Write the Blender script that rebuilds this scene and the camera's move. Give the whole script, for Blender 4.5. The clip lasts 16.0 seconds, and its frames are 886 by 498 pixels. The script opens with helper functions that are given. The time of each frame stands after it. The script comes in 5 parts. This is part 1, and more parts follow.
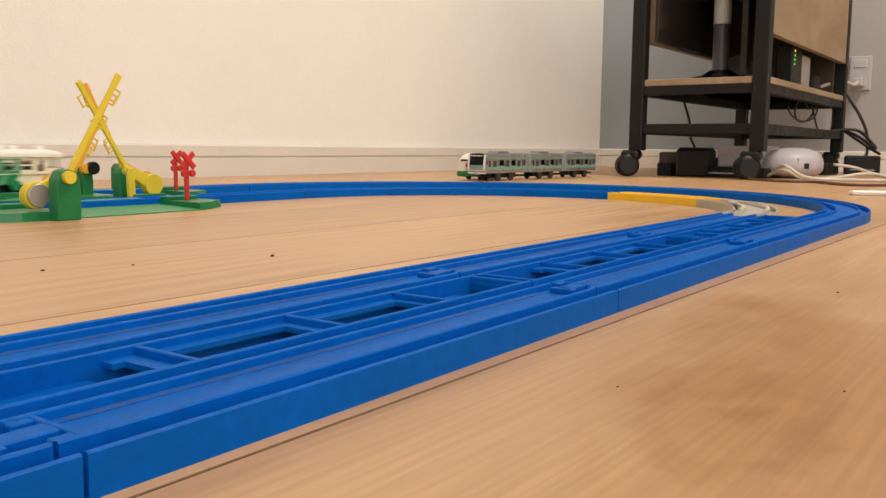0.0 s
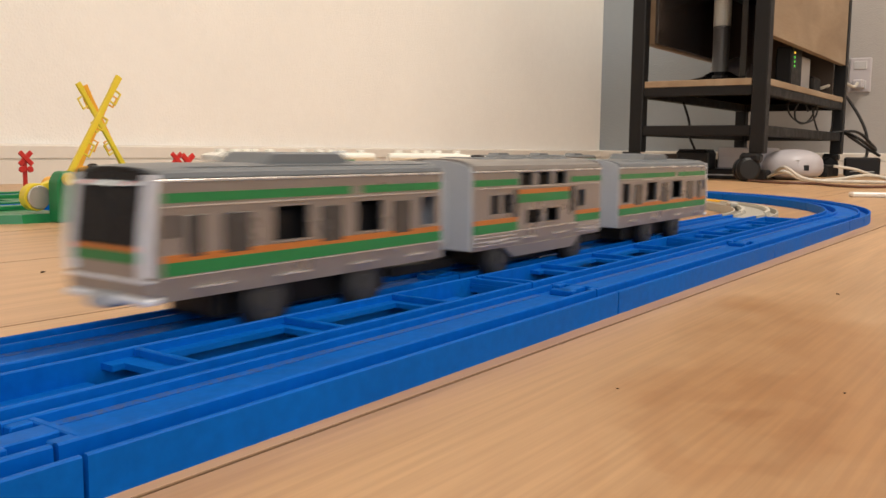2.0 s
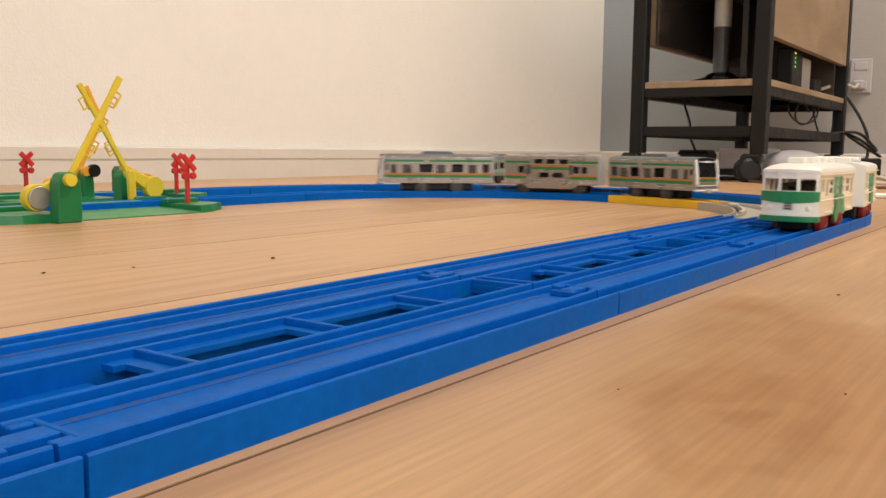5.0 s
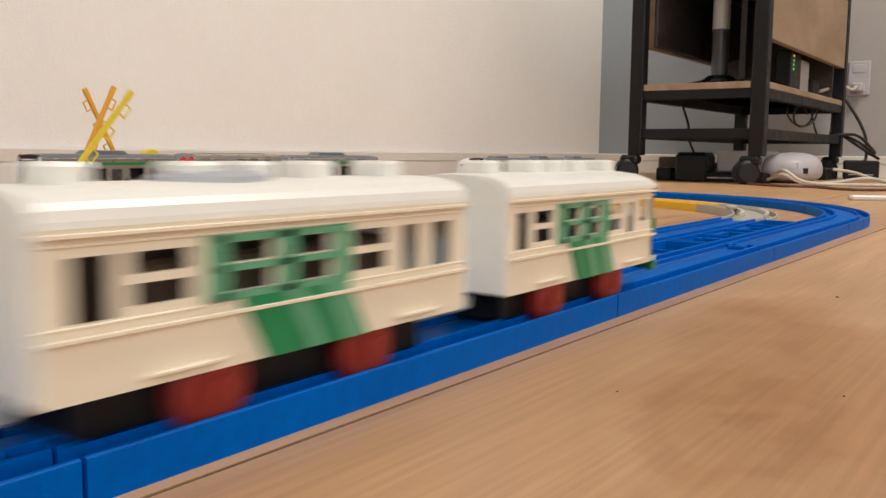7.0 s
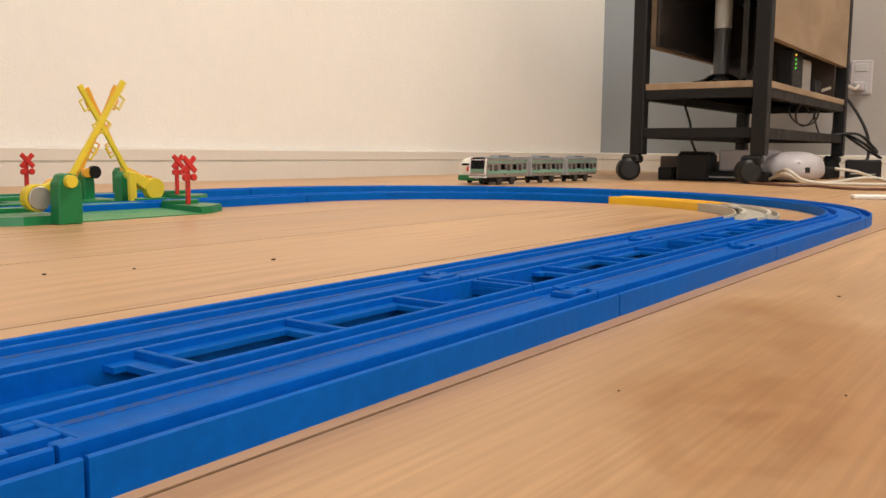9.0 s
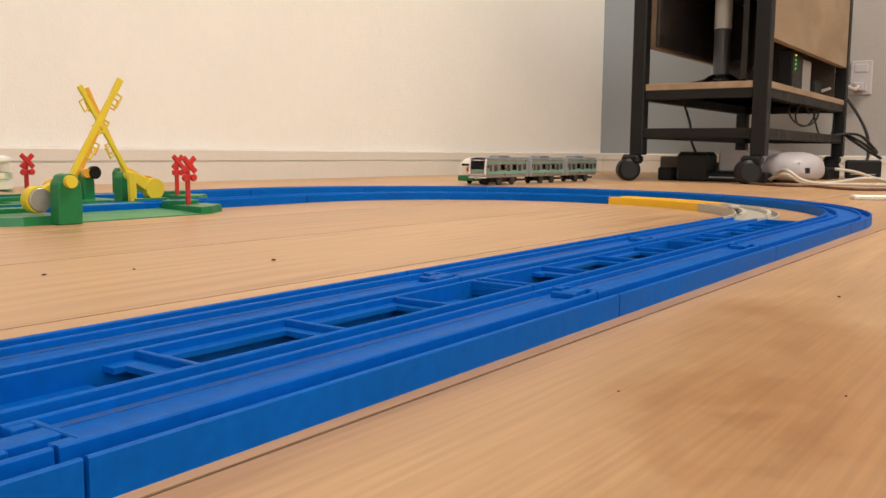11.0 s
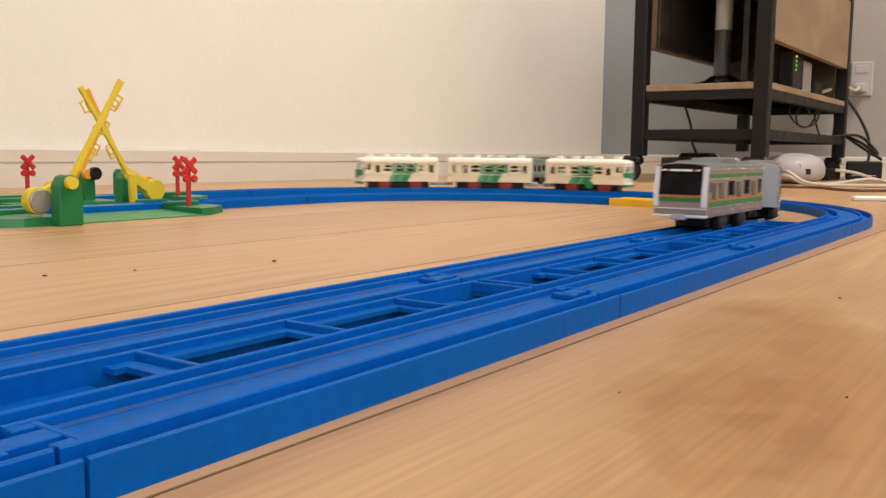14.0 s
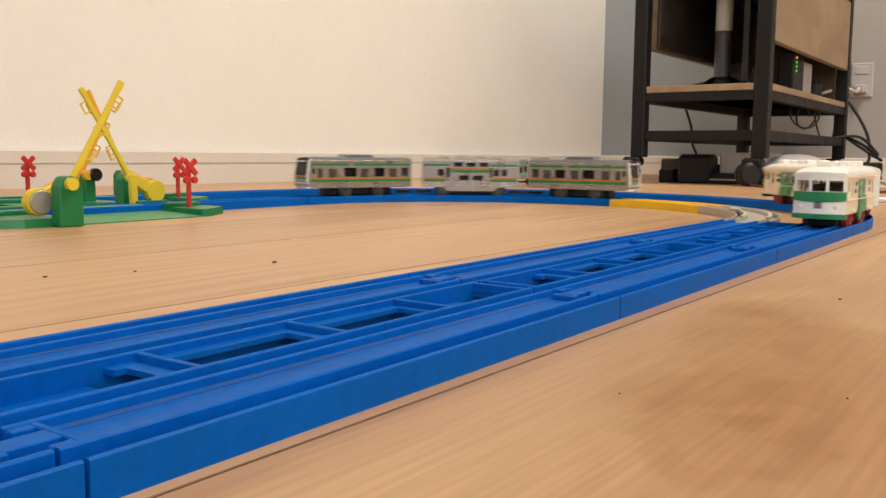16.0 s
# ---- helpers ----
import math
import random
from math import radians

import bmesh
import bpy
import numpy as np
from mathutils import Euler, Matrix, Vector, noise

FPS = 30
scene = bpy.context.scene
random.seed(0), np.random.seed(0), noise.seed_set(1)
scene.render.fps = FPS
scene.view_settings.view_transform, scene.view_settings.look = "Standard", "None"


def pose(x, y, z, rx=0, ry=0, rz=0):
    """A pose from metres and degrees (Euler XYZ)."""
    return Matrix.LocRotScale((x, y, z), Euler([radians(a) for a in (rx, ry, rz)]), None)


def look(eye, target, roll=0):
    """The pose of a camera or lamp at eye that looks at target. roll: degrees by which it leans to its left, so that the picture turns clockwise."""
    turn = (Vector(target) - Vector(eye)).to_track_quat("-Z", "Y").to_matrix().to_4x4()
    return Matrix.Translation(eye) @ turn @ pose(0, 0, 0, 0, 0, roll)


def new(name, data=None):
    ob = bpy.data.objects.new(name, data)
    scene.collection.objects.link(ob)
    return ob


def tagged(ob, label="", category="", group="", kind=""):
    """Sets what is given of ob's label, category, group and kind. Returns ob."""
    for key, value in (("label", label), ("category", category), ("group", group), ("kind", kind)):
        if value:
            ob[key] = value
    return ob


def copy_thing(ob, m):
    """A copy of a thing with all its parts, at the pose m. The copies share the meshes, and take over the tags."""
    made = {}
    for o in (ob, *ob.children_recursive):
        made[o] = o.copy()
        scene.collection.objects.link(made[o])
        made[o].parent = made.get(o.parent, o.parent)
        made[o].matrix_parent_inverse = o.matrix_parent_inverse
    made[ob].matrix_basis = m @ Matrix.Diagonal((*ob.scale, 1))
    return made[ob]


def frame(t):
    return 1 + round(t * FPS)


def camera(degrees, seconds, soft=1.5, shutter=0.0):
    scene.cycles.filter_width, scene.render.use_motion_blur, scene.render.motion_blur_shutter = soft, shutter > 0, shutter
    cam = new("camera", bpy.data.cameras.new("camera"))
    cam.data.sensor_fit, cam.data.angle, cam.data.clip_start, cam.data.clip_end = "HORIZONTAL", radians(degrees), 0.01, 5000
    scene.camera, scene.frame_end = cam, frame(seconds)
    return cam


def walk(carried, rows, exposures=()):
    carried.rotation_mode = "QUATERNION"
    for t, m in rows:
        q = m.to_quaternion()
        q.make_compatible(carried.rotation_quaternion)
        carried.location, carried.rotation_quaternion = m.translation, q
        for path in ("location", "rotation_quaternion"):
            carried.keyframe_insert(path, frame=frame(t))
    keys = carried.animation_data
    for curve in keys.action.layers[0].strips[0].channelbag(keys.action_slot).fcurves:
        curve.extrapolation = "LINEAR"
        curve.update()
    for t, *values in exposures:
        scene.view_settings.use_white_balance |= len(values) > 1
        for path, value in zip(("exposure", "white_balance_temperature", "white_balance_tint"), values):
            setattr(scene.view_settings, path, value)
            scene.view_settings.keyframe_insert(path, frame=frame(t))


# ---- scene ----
# World: x runs along the near straight track, y towards the long wall, z up. Metres.

EYE = Vector((-0.0813, -0.1298, 0.0600))


def aim(yaw, pitch, roll):
    """Camera pose at EYE from heading, tilt and lean in degrees."""
    a, b = radians(yaw), radians(pitch)
    d = Vector((math.cos(b) * math.cos(a), math.cos(b) * math.sin(a), math.sin(b)))
    return look(EYE, EYE + d, roll)


cam = camera(53.79, 16.0, soft=1.5, shutter=0.6)
YAW, TILT, LEAN = 35.09, -6.633, 0.604
DRIFT = [(0.0, 0, 0), (0.5, 0, 0), (1.0, 0, 1), (1.5, 0, 2), (2.0, 0, 3), (2.5, -0.5, 3), (3.0, -1, 2.6), (3.5, -1, 3),
         (4.0, -1, 3.4), (4.2, -1, 3.6), (6.3, 0, 7), (6.7, 1, 8), (7.0, 1, 8.4), (7.5, 1, 9), (7.8, -1, 8), (8.0, -2, 7.5),
         (8.5, -2, 7), (9.0, -2, 7), (11.5, -2, 8), (12.0, -3, 9), (12.5, -3, 9.8), (13.0, -3, 9.6), (13.5, -3, 9.5),
         (14.0, -3, 9.6), (14.5, -3, 10.4), (15.0, -3.5, 11.4), (16.0, -3.5, 11.6)]
ARC = math.degrees(1 / 1545.6)
walk(cam, [(t, aim(YAW - dx * ARC, TILT + dy * ARC, LEAN)) for t, dx, dy in DRIFT],
     [(0.0, 0.0, 6500, 10), (4.2, 0.0, 6500, 10), (6.0, -0.05, 6400, 10), (6.5, -0.14, 6150, 10), (7.0, -0.18, 6050, 10), (7.5, -0.16, 6100, 10), (7.9, 0.0, 6450, 10), (8.6, 0.0, 6500, 10), (10.8, 0.0, 6500, 10), (11.6, 0.12, 6500, 10), (12.6, 0.12, 6500, 10), (13.4, 0.08, 6500, 10), (14.2, 0.0, 6500, 10), (16.0, 0.0, 6500, 10)])

# ---- light ----
world = bpy.data.worlds.new("world")
scene.world = world
world.use_nodes = True
sky = world.node_tree.nodes.new("ShaderNodeTexSky")
sky.sky_type, sky.sun_disc = "NISHITA", False
sky.sun_elevation, sky.sun_rotation = radians(11.3), radians(239)
world.node_tree.links.new(sky.outputs[0], world.node_tree.nodes["Background"].inputs[0])
world.node_tree.nodes["Background"].inputs[1].default_value = 0.12


def lamp(name, kind, m, energy, colour, **more):
    data = bpy.data.lights.new(name, kind)
    data.energy, data.color = energy, colour
    if "size" in more:
        data.shape, data.size, data.size_y = "RECTANGLE", more["size"], more["size_y"]
    if "angle" in more:
        data.angle = radians(more["angle"])
    ob = new(name, data)
    ob.matrix_world = m
    return ob


ROOM = (-2.6, 2.75, -3.2, 1.195, 2.4)   # x0, x1, y0, y1, height
lamp("ceiling_lamp_light", "AREA", look((1.45, -0.45, 2.36), (1.45, -0.45, 0)), 52, (1.0, 0.90, 0.78), size=0.7, size_y=0.7)
lamp("south_window_daylight", "AREA", look((-0.9, -3.15, 1.3), (0.2, 0.5, 0.6)), 32, (1.0, 0.92, 0.82), size=1.9, size_y=1.8)
lamp("west_window_daylight", "AREA", look((-2.55, -2.10, 1.55), (0.5, -0.2, 0.1)), 27, (0.80, 0.90, 1.0), size=0.46, size_y=1.1)

# ---- materials ----


def material(name, colour, rough=0.5, metal=0.0, var=0.12, scale=60.0, bump=0.0, bump_scale=400.0, coat=0.0, spec=0.5, trans=0.0, sub=0.0):
    """A surface with colour variation at two scales, uneven gloss and fine relief."""
    mat = bpy.data.materials.new(name)
    mat.use_nodes = True
    nt = mat.node_tree
    b = nt.nodes["Principled BSDF"]
    b.inputs["Metallic"].default_value = metal
    b.inputs["Coat Weight"].default_value = coat
    b.inputs["Specular IOR Level"].default_value = spec
    b.inputs["Transmission Weight"].default_value = trans
    if sub:
        b.inputs["Subsurface Weight"].default_value = sub
        b.inputs["Subsurface Radius"].default_value = (0.003, 0.003, 0.003)
        b.inputs["Subsurface Scale"].default_value = 1.0
    tc = nt.nodes.new("ShaderNodeTexCoord")
    n1 = nt.nodes.new("ShaderNodeTexNoise")
    n2 = nt.nodes.new("ShaderNodeTexNoise")
    n1.inputs["Scale"].default_value, n1.inputs["Detail"].default_value = scale, 4
    n2.inputs["Scale"].default_value, n2.inputs["Detail"].default_value = scale * 9, 3
    add = nt.nodes.new("ShaderNodeMath")
    add.operation = "ADD"
    ramp = nt.nodes.new("ShaderNodeMapRange")
    ramp.inputs["From Min"].default_value, ramp.inputs["From Max"].default_value = 0.6, 1.4
    ramp.inputs["To Min"].default_value, ramp.inputs["To Max"].default_value = 1 - var, 1 + var
    mul = nt.nodes.new("ShaderNodeMix")
    mul.data_type, mul.blend_type = "RGBA", "MULTIPLY"
    mul.inputs[0].default_value = 1
    mul.inputs[6].default_value = (*colour, 1)
    rr = nt.nodes.new("ShaderNodeMapRange")
    rr.inputs["From Min"].default_value, rr.inputs["From Max"].default_value = 0.3, 0.7
    rr.inputs["To Min"].default_value, rr.inputs["To Max"].default_value = max(0.02, rough - 0.08), min(1, rough + 0.08)
    L = nt.links.new
    for n in (n1, n2):
        L(tc.outputs["Object"], n.inputs["Vector"])
    L(n1.outputs[0], add.inputs[0])
    L(n2.outputs[0], add.inputs[1])
    L(add.outputs[0], ramp.inputs[0])
    L(ramp.outputs[0], mul.inputs[7])
    L(mul.outputs[2], b.inputs["Base Color"])
    L(n1.outputs[0], rr.inputs[0])
    L(rr.outputs[0], b.inputs["Roughness"])
    if bump:
        bn = nt.nodes.new("ShaderNodeTexNoise")
        bn.inputs["Scale"].default_value, bn.inputs["Detail"].default_value = bump_scale, 3
        bp = nt.nodes.new("ShaderNodeBump")
        bp.inputs["Strength"].default_value, bp.inputs["Distance"].default_value = bump, 0.002
        L(tc.outputs["Object"], bn.inputs["Vector"])
        L(bn.outputs[0], bp.inputs["Height"])
        L(bp.outputs[0], b.inputs["Normal"])
    return mat


BLUE = material("blue_rail_plastic", (0.0004, 0.112, 0.49), 0.5, var=0.16, scale=30, bump=0.04, bump_scale=700, spec=0.07)


def dusty(name, base, dust, scale, amount):
    """Plastic with clinging dust in soft patches and specks."""
    mat = material(name, base, 0.55, var=0.15, scale=60, spec=0.16)
    nt = mat.node_tree
    L = nt.links.new
    tc = nt.nodes.new("ShaderNodeTexCoord")
    n = nt.nodes.new("ShaderNodeTexNoise")
    n.inputs["Scale"].default_value, n.inputs["Detail"].default_value, n.inputs["Roughness"].default_value = scale, 6, 0.75
    r = nt.nodes.new("ShaderNodeMapRange")
    r.inputs["From Min"].default_value, r.inputs["From Max"].default_value = 0.45, 0.62
    r.inputs["To Max"].default_value = amount
    m = nt.nodes.new("ShaderNodeMix")
    m.data_type = "RGBA"
    bs = nt.nodes["Principled BSDF"]
    old = bs.inputs["Base Color"].links[0].from_socket
    L(tc.outputs["Object"], n.inputs["Vector"])
    L(n.outputs[0], r.inputs[0])
    L(r.outputs[0], m.inputs[0])
    L(old, m.inputs[6])
    m.inputs[7].default_value = (*dust, 1)
    L(m.outputs[2], bs.inputs["Base Color"])
    return mat


BLUE_DUSTY = dusty("blue_rail_plastic_dusty", (0.004, 0.110, 0.46), (0.10, 0.10, 0.11), 480, 0.75)
YELLOW_RAIL = material("yellow_rail_plastic", (0.85, 0.52, 0.02), 0.4, var=0.06)
GREY_PLASTIC = material("grey_point_plastic", (0.42, 0.4, 0.35), 0.5, var=0.1)
GREEN = material("green_plastic", (0.006, 0.185, 0.055), 0.4, var=0.1, scale=40)
GREEN_PALE = material("pale_green_plastic", (0.06, 0.29, 0.12), 0.45, var=0.08)
GATE_YELLOW = material("yellow_gate_plastic", (0.78, 0.6, 0.04), 0.4, var=0.06)
GATE_ORANGE = material("orange_gate_plastic", (0.85, 0.4, 0.03), 0.4, var=0.06)
RED = material("red_plastic", (0.62, 0.03, 0.025), 0.4, var=0.08)
BLACK = material("black_plastic", (0.006, 0.006, 0.007), 0.45, var=0.2, spec=0.3)
STEEL = material("grey_weight_metal", (0.42, 0.4, 0.37), 0.45, metal=0.6, var=0.1, scale=200)
SILVER = material("silver_painted_plastic", (0.335, 0.315, 0.30), 0.32, metal=0.6, var=0.05, scale=40)
# Lightened body silver: raised edges carry their highlights in the colour.
SILVER_HIGHLIGHT = material("silver_edge_highlight", (0.62, 0.60, 0.57), 0.25, metal=0.5, var=0.04)
ROOF_GREY = material("grey_roof_plastic", (0.15, 0.165, 0.18), 0.42, var=0.06, scale=40)
END_GREY = material("grey_end_plastic", (0.42, 0.44, 0.46), 0.45, var=0.05)
STRIPE_ORANGE = material("orange_stripe_paint", (0.50, 0.16, 0.03), 0.4, var=0.06)
STRIPE_GREEN = material("green_stripe_paint", (0.016, 0.2, 0.055), 0.4, var=0.06)
PALE_GREEN_STRIPE = material("sage_stripe_paint", (0.16, 0.35, 0.27), 0.4, var=0.06)
CREAM = material("cream_plastic", (0.88, 0.78, 0.60), 0.35, var=0.03, scale=30)
CREAM_WHITE = material("off_white_plastic", (0.88, 0.87, 0.80), 0.35, var=0.03, scale=30)
MASK_GREEN = material("translucent_green_paint", (0.012, 0.235, 0.085), 0.35, var=0.2, scale=150)
MASK_PALE = material("thin_green_paint", (0.12, 0.36, 0.20), 0.4, var=0.15, scale=150)
WHEEL_RED = material("dark_red_wheel_plastic", (0.25, 0.02, 0.012), 0.45, var=0.1)
WHEEL_HUB = material("dark_grey_hub", (0.045, 0.044, 0.042), 0.45, var=0.15)
WHEEL_BLACK = material("black_wheel_plastic", (0.010, 0.010, 0.011), 0.5, var=0.2)
DARK_GLASS = material("dark_window_plastic", (0.006, 0.006, 0.008), 0.25, var=0.1, spec=0.15)
GREY_GLASS = material("grey_window_plastic", (0.055, 0.053, 0.052), 0.25, var=0.1)
WHITE_PAINT = material("white_cab_paint", (0.8, 0.82, 0.85), 0.35, var=0.03)
LIGHT_STRIP = material("pale_display_strip", (0.62, 0.68, 0.7), 0.3, var=0.05)
BLACK_STEEL = material("black_powder_coated_steel", (0.006, 0.006, 0.007), 0.5, var=0.2, scale=50, bump=0.05, spec=0.3)
WHITE_ABS = material("white_device_plastic", (0.46, 0.435, 0.46), 0.4, var=0.04)
DARK_GREY = material("dark_grey_column", (0.1, 0.1, 0.105), 0.35, var=0.08)
GREY_TRIM = material("grey_trim", (0.45, 0.45, 0.46), 0.5, var=0.05)
CABLE_WHITE = material("white_cable_sheath", (0.58, 0.54, 0.47), 0.45, var=0.08)
CABLE_BLACK = material("black_cable_sheath", (0.007, 0.006, 0.006), 0.5, var=0.2)
CABLE_BROWN = material("brown_cable_sheath", (0.12, 0.05, 0.03), 0.5, var=0.2)
SKIRT = material("baseboard_white_laminate", (0.72, 0.68, 0.62), 0.4, var=0.03, scale=8)
CEIL = material("ceiling_paper", (0.8, 0.78, 0.74), 0.8, var=0.03, scale=4)
CRUMB = material("dark_crumb", (0.05, 0.02, 0.01), 0.8, var=0.3)
TINTED = material("dark_tinted_acrylic", (0.055, 0.045, 0.040), 0.18, var=0.1, scale=12)
DARK_BOARD = material("dark_brown_board", (0.06, 0.045, 0.035), 0.5, var=0.15)
GLOSS_BLACK = material("gloss_black_plastic", (0.01, 0.01, 0.011), 0.08, var=0.1)


def led(name, colour, power):
    mat = bpy.data.materials.new(name)
    mat.use_nodes = True
    b = mat.node_tree.nodes["Principled BSDF"]
    b.inputs["Base Color"].default_value = (*colour, 1)
    b.inputs["Emission Color"].default_value = (*colour, 1)
    b.inputs["Emission Strength"].default_value = power
    return mat


LED_GREEN = led("green_led", (0.12, 0.75, 0.08), 0.7)
LED_AMBER = led("amber_led", (0.95, 0.55, 0.05), 1.2)


def wood(name, light, dark, stretch, rough, bump=0.02, figure=0.0):
    """Long-grained wood: streaks, cathedral figure, pores; grain runs along x."""
    mat = bpy.data.materials.new(name)
    mat.use_nodes = True
    nt = mat.node_tree
    L = nt.links.new
    b = nt.nodes["Principled BSDF"]
    tc = nt.nodes.new("ShaderNodeTexCoord")
    info = nt.nodes.new("ShaderNodeObjectInfo")
    shift = nt.nodes.new("ShaderNodeVectorMath")
    shift.operation = "MULTIPLY_ADD"
    off = nt.nodes.new("ShaderNodeCombineXYZ")
    for k, s in enumerate((7.0, 3.0, 5.0)):
        m = nt.nodes.new("ShaderNodeMath")
        m.operation = "MULTIPLY"
        m.inputs[1].default_value = s
        L(info.outputs["Random"], m.inputs[0])
        L(m.outputs[0], off.inputs[k])
    shift.inputs[1].default_value = (1, 1, 1)
    L(tc.outputs["Object"], shift.inputs[0])
    L(off.outputs[0], shift.inputs[2])
    big = nt.nodes.new("ShaderNodeMapping")
    big.inputs["Scale"].default_value = (2.2 * stretch, 13 * stretch, 6 * stretch)
    fine = nt.nodes.new("ShaderNodeMapping")
    fine.inputs["Scale"].default_value = (16 * stretch, 520 * stretch, 520 * stretch)
    n1, n2, n3 = (nt.nodes.new("ShaderNodeTexNoise") for _ in range(3))
    n1.inputs["Scale"].default_value, n1.inputs["Detail"].default_value, n1.inputs["Distortion"].default_value = 1.0, 5, 1.3
    n2.inputs["Scale"].default_value, n2.inputs["Detail"].default_value = 1.0, 4
    n3.inputs["Scale"].default_value, n3.inputs["Detail"].default_value = 2.5, 2
    L(shift.outputs[0], big.inputs[0])
    L(shift.outputs[0], fine.inputs[0])
    L(big.outputs[0], n1.inputs["Vector"])
    L(fine.outputs[0], n2.inputs["Vector"])
    L(shift.outputs[0], n3.inputs["Vector"])
    r1 = nt.nodes.new("ShaderNodeValToRGB")
    r1.color_ramp.elements[0].position, r1.color_ramp.elements[1].position = 0.32, 0.62
    r1.color_ramp.elements[0].color, r1.color_ramp.elements[1].color = (*dark, 1), (*light, 1)
    r2 = nt.nodes.new("ShaderNodeMapRange")
    r2.inputs["From Min"].default_value, r2.inputs["From Max"].default_value = 0.35, 0.65
    r2.inputs["To Min"].default_value, r2.inputs["To Max"].default_value = 0.91, 1.06
    r3 = nt.nodes.new("ShaderNodeMapRange")
    r3.inputs["From Min"].default_value, r3.inputs["From Max"].default_value = 0.3, 0.7
    r3.inputs["To Min"].default_value, r3.inputs["To Max"].default_value = 0.88, 1.1
    m1, m2 = (nt.nodes.new("ShaderNodeMix") for _ in range(2))
    for m in (m1, m2):
        m.data_type, m.blend_type = "RGBA", "MULTIPLY"
        m.inputs[0].default_value = 1
    L(n1.outputs[0], r1.inputs[0])
    L(n2.outputs[0], r2.inputs[0])
    L(n3.outputs[0], r3.inputs[0])
    L(r1.outputs[0], m1.inputs[6])
    L(r2.outputs[0], m1.inputs[7])
    L(m1.outputs[2], m2.inputs[6])
    L(r3.outputs[0], m2.inputs[7])
    if figure:
        wm = nt.nodes.new("ShaderNodeMapping")
        wm.inputs["Scale"].default_value = (1.1, 9.0, 1.0)
        wv = nt.nodes.new("ShaderNodeTexWave")
        wv.bands_direction = "Y"
        wv.inputs["Scale"].default_value, wv.inputs["Distortion"].default_value = 1.9, 13.0
        wv.inputs["Detail"].default_value, wv.inputs["Detail Scale"].default_value = 3.0, 0.7
        n4 = nt.nodes.new("ShaderNodeTexNoise")
        n4.inputs["Scale"].default_value, n4.inputs["Detail"].default_value = 5.0, 3
        gate = nt.nodes.new("ShaderNodeMapRange")
        gate.inputs["From Min"].default_value, gate.inputs["From Max"].default_value = 0.42, 0.66
        gate.inputs["To Max"].default_value = figure
        m3 = nt.nodes.new("ShaderNodeMix")
        m3.data_type, m3.blend_type = "RGBA", "MULTIPLY"
        band = nt.nodes.new("ShaderNodeValToRGB")
        band.color_ramp.elements[0].color, band.color_ramp.elements[1].color = (0.42, 0.33, 0.26, 1), (1, 1, 1, 1)
        band.color_ramp.elements[0].position, band.color_ramp.elements[1].position = 0.05, 0.75
        L(shift.outputs[0], wm.inputs[0])
        L(wm.outputs[0], wv.inputs["Vector"])
        L(shift.outputs[0], n4.inputs["Vector"])
        L(n4.outputs[0], gate.inputs[0])
        L(wv.outputs["Fac"], band.inputs[0])
        L(gate.outputs[0], m3.inputs[0])
        L(m2.outputs[2], m3.inputs[6])
        L(band.outputs[0], m3.inputs[7])
        m2 = m3
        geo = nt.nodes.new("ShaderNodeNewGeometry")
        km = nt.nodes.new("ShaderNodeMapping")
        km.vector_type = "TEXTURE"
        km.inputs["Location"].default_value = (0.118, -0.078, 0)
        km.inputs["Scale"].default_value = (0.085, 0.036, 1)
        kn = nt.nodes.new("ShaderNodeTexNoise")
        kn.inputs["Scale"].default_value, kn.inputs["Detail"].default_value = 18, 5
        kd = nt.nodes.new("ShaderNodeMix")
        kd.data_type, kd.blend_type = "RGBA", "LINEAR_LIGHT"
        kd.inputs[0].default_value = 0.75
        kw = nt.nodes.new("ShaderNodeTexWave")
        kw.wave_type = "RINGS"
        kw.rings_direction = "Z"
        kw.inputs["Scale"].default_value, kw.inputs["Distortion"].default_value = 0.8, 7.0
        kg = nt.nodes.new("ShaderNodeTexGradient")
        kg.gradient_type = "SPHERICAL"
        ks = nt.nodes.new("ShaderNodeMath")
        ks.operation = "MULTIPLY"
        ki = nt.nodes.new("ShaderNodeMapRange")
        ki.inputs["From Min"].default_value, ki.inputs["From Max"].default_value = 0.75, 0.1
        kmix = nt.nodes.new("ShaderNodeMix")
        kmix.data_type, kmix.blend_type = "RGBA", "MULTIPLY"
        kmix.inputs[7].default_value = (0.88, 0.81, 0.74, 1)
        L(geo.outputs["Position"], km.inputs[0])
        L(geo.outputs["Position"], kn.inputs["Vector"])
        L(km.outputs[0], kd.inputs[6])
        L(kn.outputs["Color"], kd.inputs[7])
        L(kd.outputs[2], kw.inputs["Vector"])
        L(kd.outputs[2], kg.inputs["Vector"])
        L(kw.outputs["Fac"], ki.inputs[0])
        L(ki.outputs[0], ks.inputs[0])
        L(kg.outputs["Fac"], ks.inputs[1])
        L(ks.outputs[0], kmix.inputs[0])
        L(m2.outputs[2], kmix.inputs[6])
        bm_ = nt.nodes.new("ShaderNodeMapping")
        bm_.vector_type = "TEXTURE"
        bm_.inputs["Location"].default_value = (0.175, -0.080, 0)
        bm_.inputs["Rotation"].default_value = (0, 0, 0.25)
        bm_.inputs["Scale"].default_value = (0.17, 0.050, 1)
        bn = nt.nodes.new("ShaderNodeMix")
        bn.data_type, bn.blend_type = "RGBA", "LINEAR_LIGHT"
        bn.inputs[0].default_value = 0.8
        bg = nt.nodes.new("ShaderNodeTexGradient")
